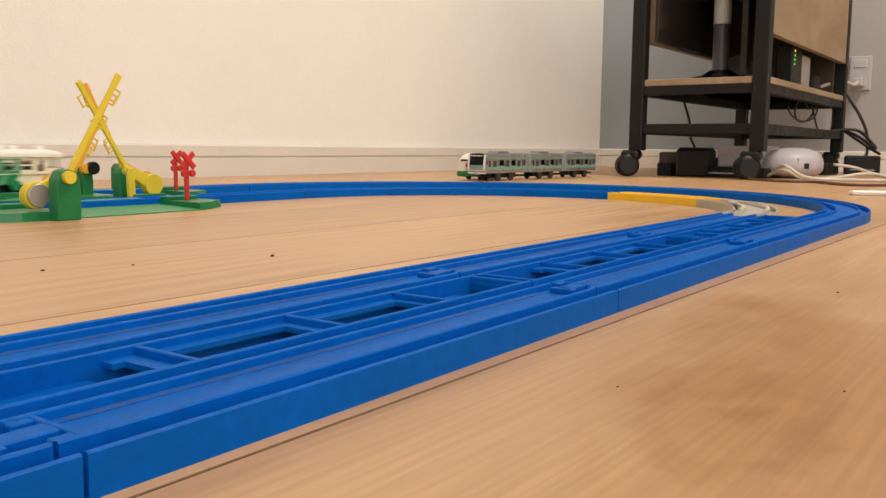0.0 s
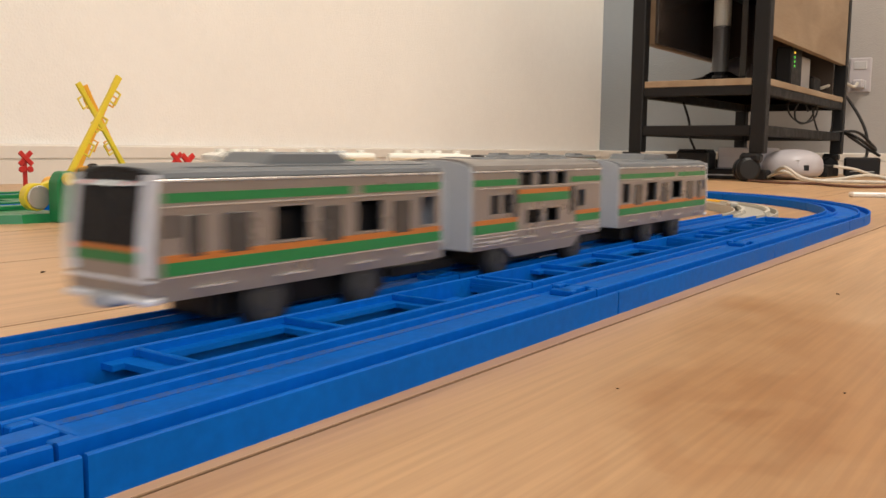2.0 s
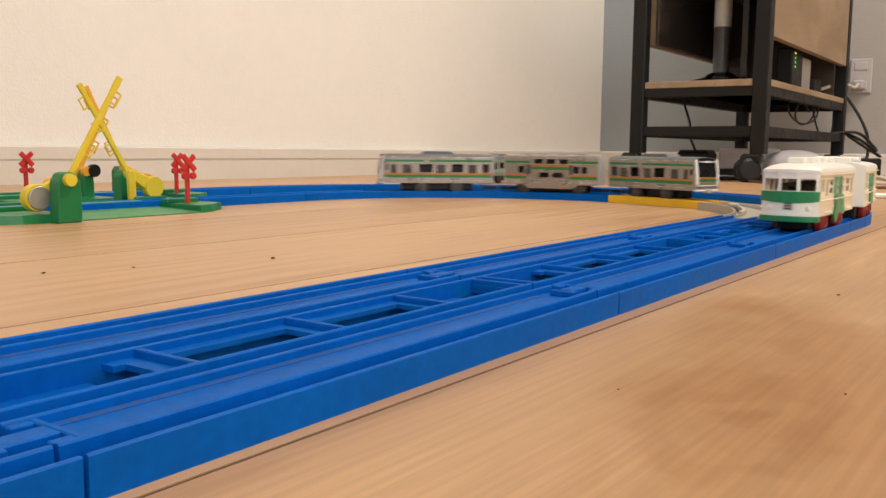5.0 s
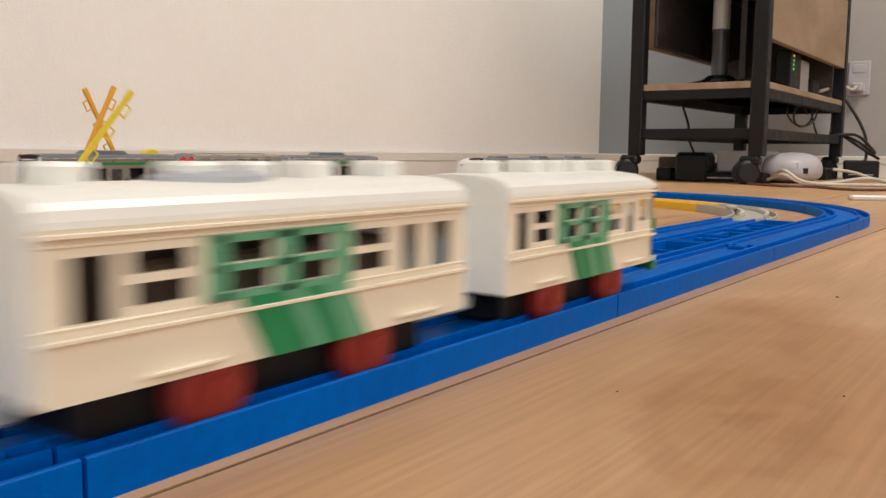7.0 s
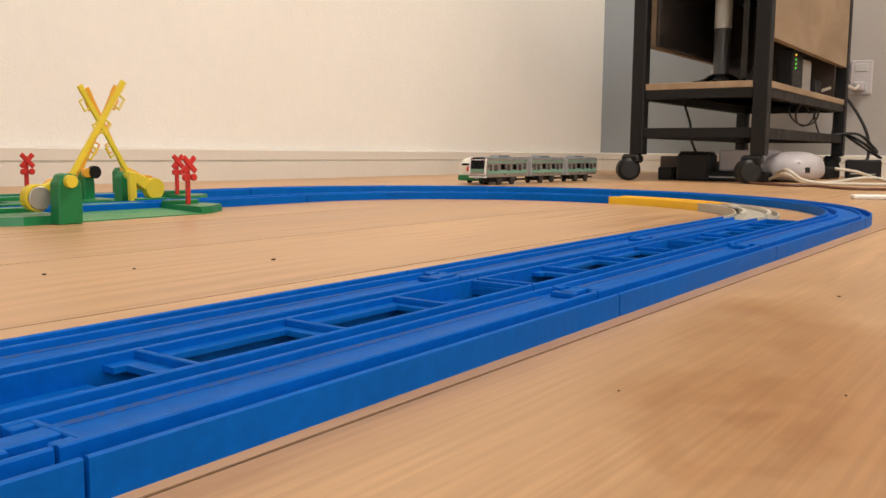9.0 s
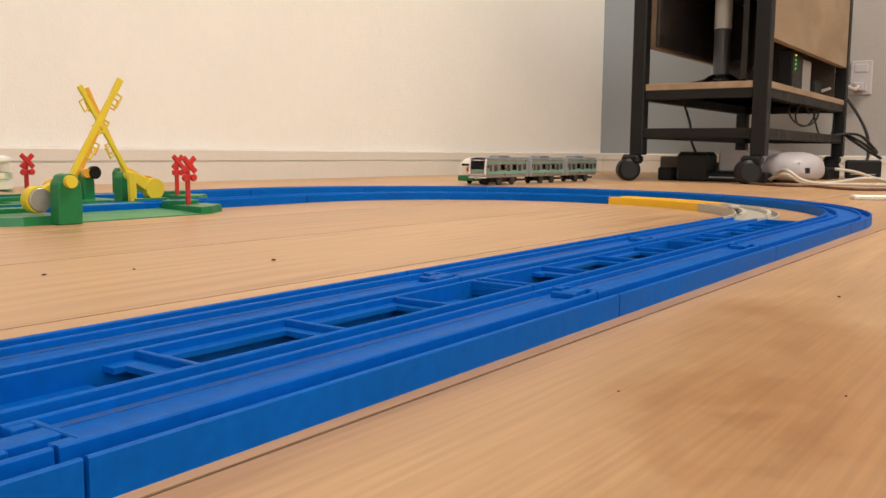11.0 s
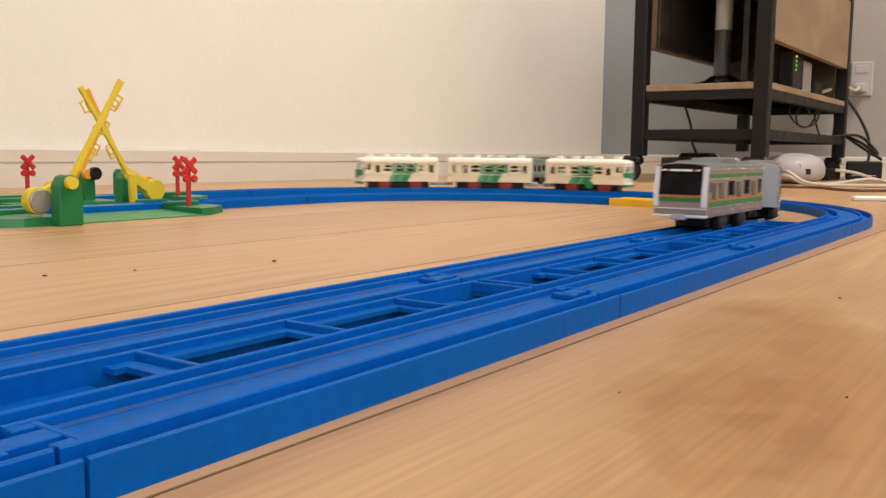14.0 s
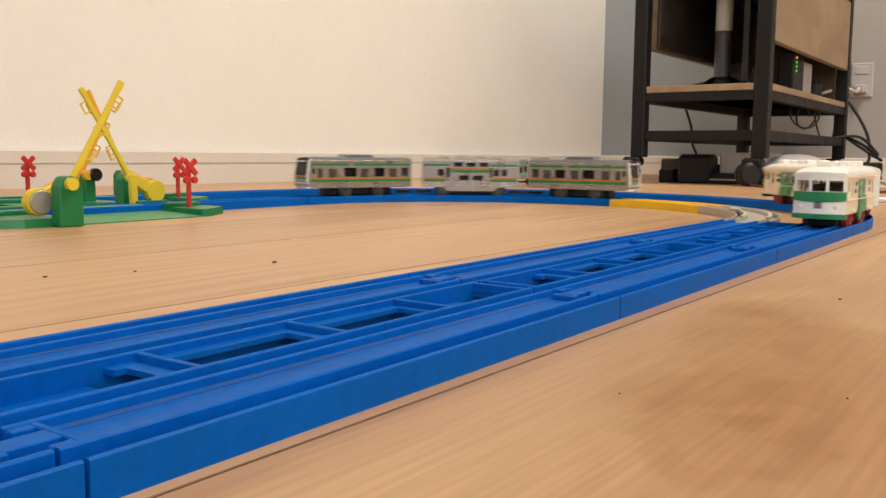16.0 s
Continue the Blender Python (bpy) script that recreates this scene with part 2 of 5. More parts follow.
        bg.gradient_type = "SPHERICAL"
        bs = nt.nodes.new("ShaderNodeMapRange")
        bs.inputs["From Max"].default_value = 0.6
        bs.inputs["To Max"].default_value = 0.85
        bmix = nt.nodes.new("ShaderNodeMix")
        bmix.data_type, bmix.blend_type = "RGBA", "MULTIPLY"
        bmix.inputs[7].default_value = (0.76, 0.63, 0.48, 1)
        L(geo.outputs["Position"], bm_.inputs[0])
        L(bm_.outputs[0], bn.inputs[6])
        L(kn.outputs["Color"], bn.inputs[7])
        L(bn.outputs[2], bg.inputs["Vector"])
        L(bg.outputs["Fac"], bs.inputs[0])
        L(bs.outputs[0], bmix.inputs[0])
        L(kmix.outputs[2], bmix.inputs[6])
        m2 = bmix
    L(m2.outputs[2], b.inputs["Base Color"])
    rr = nt.nodes.new("ShaderNodeMapRange")
    rr.inputs["To Min"].default_value, rr.inputs["To Max"].default_value = rough - 0.06, rough + 0.1
    L(n1.outputs[0], rr.inputs[0])
    L(rr.outputs[0], b.inputs["Roughness"])
    bp = nt.nodes.new("ShaderNodeBump")
    b.inputs["Specular IOR Level"].default_value = 0.4
    bp.inputs["Strength"].default_value, bp.inputs["Distance"].default_value = bump, 0.001
    L(n2.outputs[0], bp.inputs["Height"])
    L(bp.outputs[0], b.inputs["Normal"])
    return mat


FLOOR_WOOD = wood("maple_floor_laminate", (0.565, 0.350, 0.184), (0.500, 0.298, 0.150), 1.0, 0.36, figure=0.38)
SHELF_WOOD = wood("oak_effect_board", (0.34, 0.25, 0.165), (0.26, 0.18, 0.11), 2.0, 0.5)


def wallpaper(name, colour):
    mat = material(name, colour, 0.75, var=0.02, scale=6)
    nt = mat.node_tree
    L = nt.links.new
    tc = nt.nodes.new("ShaderNodeTexCoord")
    v = nt.nodes.new("ShaderNodeTexVoronoi")
    v.inputs["Scale"].default_value = 260
    n = nt.nodes.new("ShaderNodeTexNoise")
    n.inputs["Scale"].default_value, n.inputs["Detail"].default_value = 120, 5
    a = nt.nodes.new("ShaderNodeMath")
    a.operation = "ADD"
    bp = nt.nodes.new("ShaderNodeBump")
    bp.inputs["Strength"].default_value, bp.inputs["Distance"].default_value = 0.32, 0.0015
    L(tc.outputs["Object"], v.inputs["Vector"])
    L(tc.outputs["Object"], n.inputs["Vector"])
    L(v.outputs[0], a.inputs[0])
    L(n.outputs[0], a.inputs[1])
    L(a.outputs[0], bp.inputs["Height"])
    L(bp.outputs[0], nt.nodes["Principled BSDF"].inputs["Normal"])
    return mat


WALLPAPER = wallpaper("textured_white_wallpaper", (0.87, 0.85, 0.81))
# The white paper again, its shade on the end wall put into the colour.
DIMMED_PAPER = wallpaper("white_wallpaper_dimmed", (0.37, 0.355, 0.345))
CORNER_SHADE_PAPER = wallpaper("white_wallpaper_corner_shade", (0.30, 0.335, 0.365))

JOINT = material("dark_floor_joint", (0.24, 0.135, 0.068), 0.7, var=0.2)

# ---- mesh tools ----


def finish(bm, name, mat, smooth=False):
    bmesh.ops.recalc_face_normals(bm, faces=bm.faces)
    me = bpy.data.meshes.new(name)
    bm.to_mesh(me)
    bm.free()
    for m in (mat if isinstance(mat, (list, tuple)) else [mat]):
        me.materials.append(m)
    if smooth:
        for f in me.polygons:
            f.use_smooth = True
    return me


def part(name, bm, mat, parent=None, label="", smooth=False, m=None):
    ob = new(name, finish(bm, name, mat, smooth))
    if m is not None:
        ob.matrix_basis = m
    if parent is not None:
        ob.parent = parent
    return tagged(ob, label)


def box(x0, x1, y0, y1, z0, z1, bevel=0.0, bm=None, seg=1, m=None):
    bm2 = bmesh.new()
    bmesh.ops.create_cube(bm2, size=1.0)
    for v in bm2.verts:
        v.co = Vector(((x0 + x1) / 2 + v.co.x * (x1 - x0), (y0 + y1) / 2 + v.co.y * (y1 - y0), (z0 + z1) / 2 + v.co.z * (z1 - z0)))
    if bevel:
        bmesh.ops.bevel(bm2, geom=bm2.edges[:], offset=bevel, segments=seg, affect="EDGES", clamp_overlap=True)
    return merge(bm2, bm, m)


def merge(bm2, bm, m=None):
    if m is not None:
        bm2.transform(m)
    if bm is None:
        return bm2
    me = bpy.data.meshes.new("joined")
    bm2.to_mesh(me)
    bm2.free()
    bm.from_mesh(me)
    bpy.data.meshes.remove(me)
    return bm


def lathe(profile, n=24, axis="z", bm=None, m=None, closed=False):
    """Turns (radius, height) pairs round an axis."""
    b = bmesh.new()
    rings = []
    for r, z in profile:
        ring = []
        for k in range(n):
            a = 2 * math.pi * k / n
            p = (r * math.cos(a), r * math.sin(a), z)
            if axis == "y":
                p = (p[0], z, p[1])
            elif axis == "x":
                p = (z, p[0], p[1])
            ring.append(b.verts.new(p))
        rings.append(ring)
    for q, w in zip(rings, rings[1:]):
        for k in range(n):
            b.faces.new((q[k], q[(k + 1) % n], w[(k + 1) % n], w[k]))
    b.faces.new(rings[0])
    b.faces.new(rings[-1])
    return merge(b, bm, m)


def prism(outline, depth, bm=None, m=None, bevel=0.0):
    """An outline in x and z, pushed along y from 0 to depth."""
    b = bmesh.new()
    a = [b.verts.new((x, 0, z)) for x, z in outline]
    c = [b.verts.new((x, depth, z)) for x, z in outline]
    b.faces.new(a)
    b.faces.new(c[::-1])
    for k in range(len(a)):
        b.faces.new((a[k], a[(k + 1) % len(a)], c[(k + 1) % len(a)], c[k]))
    if bevel:
        bmesh.ops.recalc_face_normals(b, faces=b.faces)
        bmesh.ops.bevel(b, geom=b.edges[:], offset=bevel, segments=1, affect="EDGES", clamp_overlap=True)
    return merge(b, bm, m)


def sweep(section, path, bm=None):
    """Pushes a closed section (offset to the right of travel, height) along a path of (x, y, heading)."""
    b = bmesh.new()
    rings = []
    for x, y, a in path:
        nx, ny = math.sin(a), -math.cos(a)
        rings.append([b.verts.new((x + nx * u, y + ny * u, z)) for u, z in section])
    n = len(section)
    for q, w in zip(rings, rings[1:]):
        for k in range(n):
            b.faces.new((q[k], q[(k + 1) % n], w[(k + 1) % n], w[k]))
    b.faces.new(rings[0])
    b.faces.new(rings[-1][::-1])
    return merge(b, bm)


def tube(points, radius, n=8, bm=None, per=6):
    """A round cable along smoothed points."""
    pts = [Vector(p) for p in points]
    line = []
    for k in range(len(pts) - 1):
        p0, p1, p2, p3 = pts[max(k - 1, 0)], pts[k], pts[k + 1], pts[min(k + 2, len(pts) - 1)]
        for j in range(per):
            t = j / per
            line.append(0.5 * ((2 * p1) + (p2 - p0) * t + (2 * p0 - 5 * p1 + 4 * p2 - p3) * t * t + (3 * p1 - p0 - 3 * p2 + p3) * t ** 3))
    line.append(pts[-1])
    b = bmesh.new()
    rings = []
    for k, p in enumerate(line):
        d = (line[min(k + 1, len(line) - 1)] - line[max(k - 1, 0)]).normalized()
        u = d.cross(Vector((0.13, 0.31, 0.94))).normalized()
        w = d.cross(u)
        rings.append([b.verts.new(p + radius * (math.cos(2 * math.pi * i / n) * u + math.sin(2 * math.pi * i / n) * w)) for i in range(n)])
    for q, w in zip(rings, rings[1:]):
        for i in range(n):
            b.faces.new((q[i], q[(i + 1) % n], w[(i + 1) % n], w[i]))
    b.faces.new(rings[0])
    b.faces.new(rings[-1][::-1])
    return merge(b, bm)


def empty(name, m, label, category, group=""):
    ob = new(name)
    ob.empty_display_size = 0.05
    ob.matrix_basis = m
    return tagged(ob, label, category, group)


# ---- room ----
X0, X1, Y0, Y1, HT = ROOM
floor = part("floor", box(X0 - 0.1, X1 + 0.1, Y0 - 0.1, Y1 + 0.1, -0.05, -0.0015), JOINT)
tagged(floor, "light maple laminate floor with narrow dark joints", "floor", kind="structure")
tagged(part("wall_north", box(X0 - 0.1, X1 + 0.1, Y1, Y1 + 0.1, -0.05, HT), WALLPAPER), "white textured wallpaper on a long wall", "wall", kind="structure")
# End wall in two tones: blue-grey painted shade by the corner, milder grey beyond.
tagged(part("wall_east", box(X1, X1 + 0.1, 0.70, Y1, -0.05, HT), CORNER_SHADE_PAPER), "white wallpaper coloured blue-grey for the shade beside the corner", "wall", kind="structure")
tagged(part("wall_east", box(X1, X1 + 0.1, Y0 - 0.1, 0.70, -0.05, HT), DIMMED_PAPER), "white wallpaper greyed for the dimmer light on the end wall", "wall", kind="structure")
bm = box(X0 - 0.1, -1.9, Y0 - 0.1, Y0, -0.05, HT)
box(0.1, X1, Y0 - 0.1, Y0, -0.05, HT, bm=bm)
box(-1.9, 0.1, Y0 - 0.1, Y0, -0.05, 0.35, bm=bm)
box(-1.9, 0.1, Y0 - 0.1, Y0, 2.25, HT, bm=bm)
tagged(part("wall_south", bm, WALLPAPER), "white papered wall with a wide window opening", "wall", kind="structure")
bm = box(X0 - 0.1, X0, Y0, -2.36, -0.05, HT)
box(X0 - 0.1, X0, -1.84, Y1, -0.05, HT, bm=bm)
box(X0 - 0.1, X0, -2.36, -1.84, -0.05, 1.0, bm=bm)
box(X0 - 0.1, X0, -2.36, -1.84, 2.15, HT, bm=bm)
tagged(part("wall_west", bm, WALLPAPER), "white papered wall with a window opening", "wall", kind="structure")
tagged(part("ceiling", box(X0 - 0.1, X1 + 0.1, Y0 - 0.1, Y1 + 0.1, HT, HT + 0.1), CEIL), "plain white papered ceiling", "ceiling", kind="structure")


def skirting(name, m, length):
    """Two-step skirting with a groove, along x, face towards -y."""
    out = [(0, 0), (0.012, 0), (0.012, 0.0355), (0.0085, 0.0365), (0.0085, 0.0385), (0.012, 0.0395), (0.012, 0.058), (0.009, 0.0615), (0, 0.0615)]
    b = bmesh.new()
    rings = [[b.verts.new((x, -u, z)) for u, z in out] for x in (0, length)]
    for k in range(len(out)):
        b.faces.new((rings[0][k], rings[0][(k + 1) % len(out)], rings[1][(k + 1) % len(out)], rings[1][k]))
    b.faces.new(rings[0])
    b.faces.new(rings[1][::-1])
    ob = part(name, b, SKIRT, m=m)
    return tagged(ob, "off-white grooved skirting board", "baseboard", kind="structure")


skirting("baseboard", pose(X0, Y1 - 0.0005, 0), X1 - X0 - 0.014)
skirting("baseboard", pose(X1 - 0.0005, Y1 - 0.0005, 0, 0, 0, -90), Y1 - Y0)

# ---- tracks ----
RAIL_H = 0.0085
GAP = 0.0621
RIN, XIN, YIN = 0.258, 0.650, 0.0811
ROUT, XOUT, YOUT = 0.368, 0.710, 0.019
SECTION = [(-0.019, 0.0), (-0.019, 0.0082), (-0.0186, 0.0085), (-0.0178, 0.0085), (-0.0174, 0.0081), (-0.0172, 0.0042), (-0.0104, 0.0042), (-0.0102, 0.0081),
           (-0.0098, 0.0085), (-0.0088, 0.0085), (-0.0085, 0.0082), (-0.0084, 0.0062),
           (0.0084, 0.0062), (0.0085, 0.0082), (0.0088, 0.0085), (0.0098, 0.0085), (0.0102, 0.0081), (0.0104, 0.0042), (0.0172, 0.0042), (0.0174, 0.0081),
           (0.0178, 0.0085), (0.0186, 0.0085), (0.019, 0.0082), (0.019, 0.0)]
PIECE = 0.2165
XLEFT = -0.08


def arc_path(xc, y0, r, a0, a1, n=14):
    return [(xc + r * math.sin(a0 + (a1 - a0) * k / n), y0 + r - r * math.cos(a0 + (a1 - a0) * k / n), a0 + (a1 - a0) * k / n) for k in range(n + 1)]


def rail(name, path, mat, label, parent=None):
    ob = part(name, sweep(SECTION, path), mat, parent)
    if parent is None:
        tagged(ob, label, "toy track", "blue toy track pieces")
    return ob


def double_straight(x):
    thing = empty("double_track", pose(x, 0, 0), "blue plastic double toy track joined by a ladder of ribs", "toy track", "blue toy track pieces")
    e = 0.0005
    for y in (YOUT, YIN):
        part("rail", sweep(SECTION, [(e, y, 0), (PIECE - e, y, 0)]), BLUE, thing)
    ribs = [0.0, 0.0545, 0.108, 0.1615]
    za, zb = 0.0046, 0.0062
    part("web_plate", box(0.0440, 0.1720, 0.0572, GAP + 0.0001, za, zb), BLUE, thing)
    for x0, x1 in ((0.0475, 0.0600), (0.1025, 0.1130), (0.1565, 0.1680)):
        part("web_plate", box(x0, x1, 0.0379, 0.0573, za, zb), BLUE, thing)
    for x0, x1 in ((0.2110, PIECE - 0.0006), (0.0006, 0.0050)):
        part("web_plate", box(x0, x1, 0.0379, GAP + 0.0001, za, zb), BLUE, thing)
    for x0, x1 in ((0.0062, 0.0400), (0.1760, 0.2000)):
        part("web_plate", box(x0, x1, 0.0379, GAP + 0.0001, 0.0010, 0.0022), BLUE, thing)
    for y in (YOUT, YIN):
        j = box(0.0052, 0.0070, y - 0.0084, y + 0.0084, 0.0061, 0.0083, 0.0003)
        box(0.0006, 0.0054, y - 0.0084, y - 0.0058, 0.0061, 0.0082, 0.0003, bm=j)
        box(0.0006, 0.0054, y + 0.0058, y + 0.0084, 0.0061, 0.0082, 0.0003, bm=j)
        box(-0.0075, 0.0054, y - 0.0030, y + 0.0030, 0.0061, 0.0082, 0.0003, bm=j)
        box(-0.0095, -0.0055, y - 0.0048, y + 0.0048, 0.0061, 0.0082, 0.0003, bm=j)
        part("joint_tongue", j, BLUE, thing)
        part("dust", box(0.008, PIECE - 0.014, y + 0.0056, y + 0.0083, 0.0061, 0.0064), BLUE_DUSTY, thing, "dusty worn trough")
        part("dust", box(0.008, PIECE - 0.014, y - 0.0083, y - 0.0068, 0.0061, 0.0064), BLUE_DUSTY, thing, "dusty worn trough")
        part("dust", box(0.002, PIECE - 0.002, y - 0.0171, y - 0.0150, 0.0041, 0.0044), BLUE_DUSTY, thing, "dusty worn groove")
        part("dust", box(0.002, PIECE - 0.002, y + 0.0150, y + 0.0171, 0.0041, 0.0044), BLUE_DUSTY, thing, "dusty worn groove")
    for u in ribs[1:] + [0.004, 0.2125]:
        part("rib", box(u - 0.001, u + 0.001, 0.0379, GAP + 0.0001, 0.0025, RAIL_H - 0.0002, 0.0003), BLUE, thing)
    return thing


first = double_straight(0.0)
for k in (1, 2):
    copy_thing(first, pose(k * PIECE, 0, 0))
for y in (YOUT, YIN):
    rail("straight_track", [(XLEFT, y, 0), (-0.0005, y, 0)], BLUE, "short blue straight toy track piece")
BL = "blue curved plastic toy track piece"
rail("curved_track", arc_path(XIN, YIN, RIN, 0.86, 1.452), YELLOW_RAIL, "yellow curved toy track piece")
rail("curved_track", arc_path(XIN, YIN, RIN, 1.454, 2.3), BLUE, BL)
rail("curved_track", arc_path(XIN, YIN, RIN, 2.302, math.pi), BLUE, BL)
for k in range(2):
    rail("curved_track", arc_path(XLEFT - 0.003, YIN, -RIN, math.pi / 2 * k + 0.002, math.pi / 2 * (k + 1), 20), BLUE, BL)
    rail("curved_track", arc_path(XLEFT - 0.003, YOUT, -ROUT, math.pi / 2 * k + 0.002, math.pi / 2 * (k + 1), 24), BLUE, BL)
for k in range(6):
    a0, a1 = math.pi / 6 * k, math.pi / 6 * (k + 1)
    rail("curved_track", arc_path(XOUT, YOUT, ROUT, a0 + 0.002, a1), BLUE, BL)
rail("straight_track", [(0.6502, YOUT, 0), (0.7095, YOUT, 0)], BLUE, "short blue straight toy track piece")


def turnout():
    """The grey switch piece that ends the inner straight."""
    thing = empty("turnout", pose(0, 0, 0), "grey plastic toy turnout with worn moving points", "toy track")
    part("rail", sweep(SECTION, arc_path(XIN, YIN, RIN, 0.004, 0.858)), GREY_PLASTIC, thing)
    xa, ya, h = loop_point(0.5)
    part("point_blade", sweep([(-0.012, 0.006), (-0.012, 0.0098), (-0.009, 0.0098), (-0.009, 0.006)], arc_path(XIN, YIN, RIN, 0.12, 0.62)), WHITE_PLASTIC, thing, "pale worn switch blade")
    part("point_blade", sweep([(0.009, 0.006), (0.009, 0.0098), (0.012, 0.0098), (0.012, 0.006)], arc_path(XIN, YIN, RIN, 0.12, 0.5)), WHITE_PLASTIC, thing, "pale worn switch blade")
    part("lever", box(-0.008, 0.008, -0.004, 0.004, 0.0082, 0.0120, 0.001), GREY_PLASTIC, thing, m=pose(xa, ya, 0, 0, 0, math.degrees(h)))
    return thing


def loop_point(a):
    return XIN + (RIN - 0.015) * math.sin(a), YIN + RIN - (RIN - 0.015) * math.cos(a), a


WHITE_PLASTIC = material("worn_pale_plastic", (0.55, 0.52, 0.45), 0.5, var=0.15)
turnout()
YF_IN, YF_OUT = YIN + 2 * RIN, YOUT + 2 * ROUT
for x in (XOUT - 0.001, 0.4935, 0.2770):
    rail("straight_track", [(x, YF_OUT, math.pi), (max(x - 0.2155, XLEFT), YF_OUT, math.pi)], BLUE, "blue straight plastic toy track piece")
rail("straight_track", [(0.0605, YF_OUT, math.pi), (XLEFT, YF_OUT, math.pi)], BLUE, "blue straight plastic toy track piece")
for x in (XIN - 0.001, 0.4335, 0.2170):
    rail("straight_track", [(x, YF_IN, math.pi), (x - 0.2155, YF_IN, math.pi)], BLUE, "blue straight plastic toy track piece")
rail("straight_track", [(0.0005, YF_IN, math.pi), (XLEFT, YF_IN, math.pi)], BLUE, "blue straight plastic toy track piece")

# ---- trains ----
# Brown that stands for the shade inside the cream cars.
INTERIOR_SHADE = material("brown_interior_shade", (0.085, 0.058, 0.038), 0.6, var=0.15)
INNER = (RIN, XIN, YIN)
OUTER = (ROUT, XOUT, YOUT)
XLEFT = -0.08


def loop_pose(s, loop):
    """Place and heading at the distance s along a closed oval, counted from x = 0 on the near straight."""
    r, xc, y0 = loop
    straight = xc - XLEFT
    s = (s - XLEFT) % (2 * straight + 2 * math.pi * r)
    if s < straight:
        return XLEFT + s, y0, 0.0
    s -= straight
    if s < math.pi * r:
        a = s / r
        return xc + r * math.sin(a), y0 + r - r * math.cos(a), a
    s -= math.pi * r
    if s < straight:
        return xc - s, y0 + 2 * r, math.pi
    a = (s - straight) / r
    return XLEFT - r * math.sin(a), y0 + r + r * math.cos(a), math.pi + a


def car_pose(s, loop, half=0.024):
    xa, ya, _ = loop_pose(s - half, loop)
    xb, yb, _ = loop_pose(s + half, loop)
    return pose((xa + xb) / 2, (ya + yb) / 2, 0, 0, 0, math.degrees(math.atan2(yb - ya, xb - xa)))


def side_panel(x0, x1, z0, z1, y, thick, holes, bm=None):
    """An upright panel across y with rectangular openings (xa, xb, za, zb)."""
    b = bmesh.new() if bm is None else bm
    xs = sorted({x0, x1, *[h[0] for h in holes], *[h[1] for h in holes]})
    zs = sorted({z0, z1, *[h[2] for h in holes], *[h[3] for h in holes]})
    solid = {}
    for i in range(len(xs) - 1):
        for j in range(len(zs) - 1):
            cx, cz = (xs[i] + xs[i + 1]) / 2, (zs[j] + zs[j + 1]) / 2
            solid[i, j] = not any(h[0] < cx < h[1] and h[2] < cz < h[3] for h in holes)
    for (i, j), ok in solid.items():
        if not ok:
            continue
        xa, xb, za, zb = xs[i], xs[i + 1], zs[j], zs[j + 1]
        for yy in (y, y + thick):
            b.faces.new([b.verts.new(q) for q in ((xa, yy, za), (xb, yy, za), (xb, yy, zb), (xa, yy, zb))])
        for di, dj, q in ((-1, 0, ((xa, za), (xa, zb))), (1, 0, ((xb, za), (xb, zb))), (0, -1, ((xa, za), (xb, za))), (0, 1, ((xa, zb), (xb, zb)))):
            if not solid.get((i + di, j + dj), False):
                (ua, va), (ub, vb) = q
                b.faces.new([b.verts.new(w) for w in ((ua, y, va), (ub, y, vb), (ub, y + thick, vb), (ua, y + thick, va))])
    bmesh.ops.remove_doubles(b, verts=b.verts, dist=1e-6)
    return b


def roof_mesh(x0, x1, half, z0, z1, top, drop_a=0.0, drop_b=0.0, n=12, bow_a=0.0, bow_b=0.0):
    """An arched roof: gutter at z0, shoulder at z1, crown at top; its ends may droop."""
    sec = [(half, z0), (half, z1)]
    for k in range(1, n):
        a = math.pi * k / n
        sec.append((half * math.copysign(abs(math.cos(a)) ** 0.7, math.cos(a)), z1 + (top - z1) * math.sin(a) ** 0.8))
    sec += [(-half, z1), (-half, z0)]
    b = bmesh.new()
    rings = []
    for x, f, g in ((x0, drop_a, -bow_a), (x0 + 0.003, drop_a * 0.5, -bow_a * 0.8), (x0 + 0.008, drop_a * 0.15, -bow_a * 0.4), (x0 + 0.016, 0, 0), (x1 - 0.016, 0, 0), (x1 - 0.008, drop_b * 0.15, bow_b * 0.4), (x1 - 0.003, drop_b * 0.5, bow_b * 0.8), (x1, drop_b, bow_b)):
        rings.append([b.verts.new((x + g * (1 - (y / half) ** 2), y, z if z <= z1 else z1 + (z - z1) * (1 - f))) for y, z in sec])
    for q, w in zip(rings, rings[1:]):
        for k in range(len(sec) - 1):
            b.faces.new((q[k], q[k + 1], w[k + 1], w[k]))
        b.faces.new((q[-1], q[0], w[0], w[-1]))
    for ring in (rings[0], rings[-1]):
        foot = [ring[0]] + [b.verts.new((v.co.x, v.co.y, z0)) for v in ring[2:-2]] + [ring[-1]]
        crest = ring[1:-1]
        b.faces.new((ring[0], crest[0], crest[1], foot[1]))
        for k in range(1, len(crest) - 2):
            b.faces.new((foot[k], crest[k], crest[k + 1], foot[k + 1]))
        b.faces.new((foot[-2], crest[-2], crest[-1], foot[-1]))
    return b


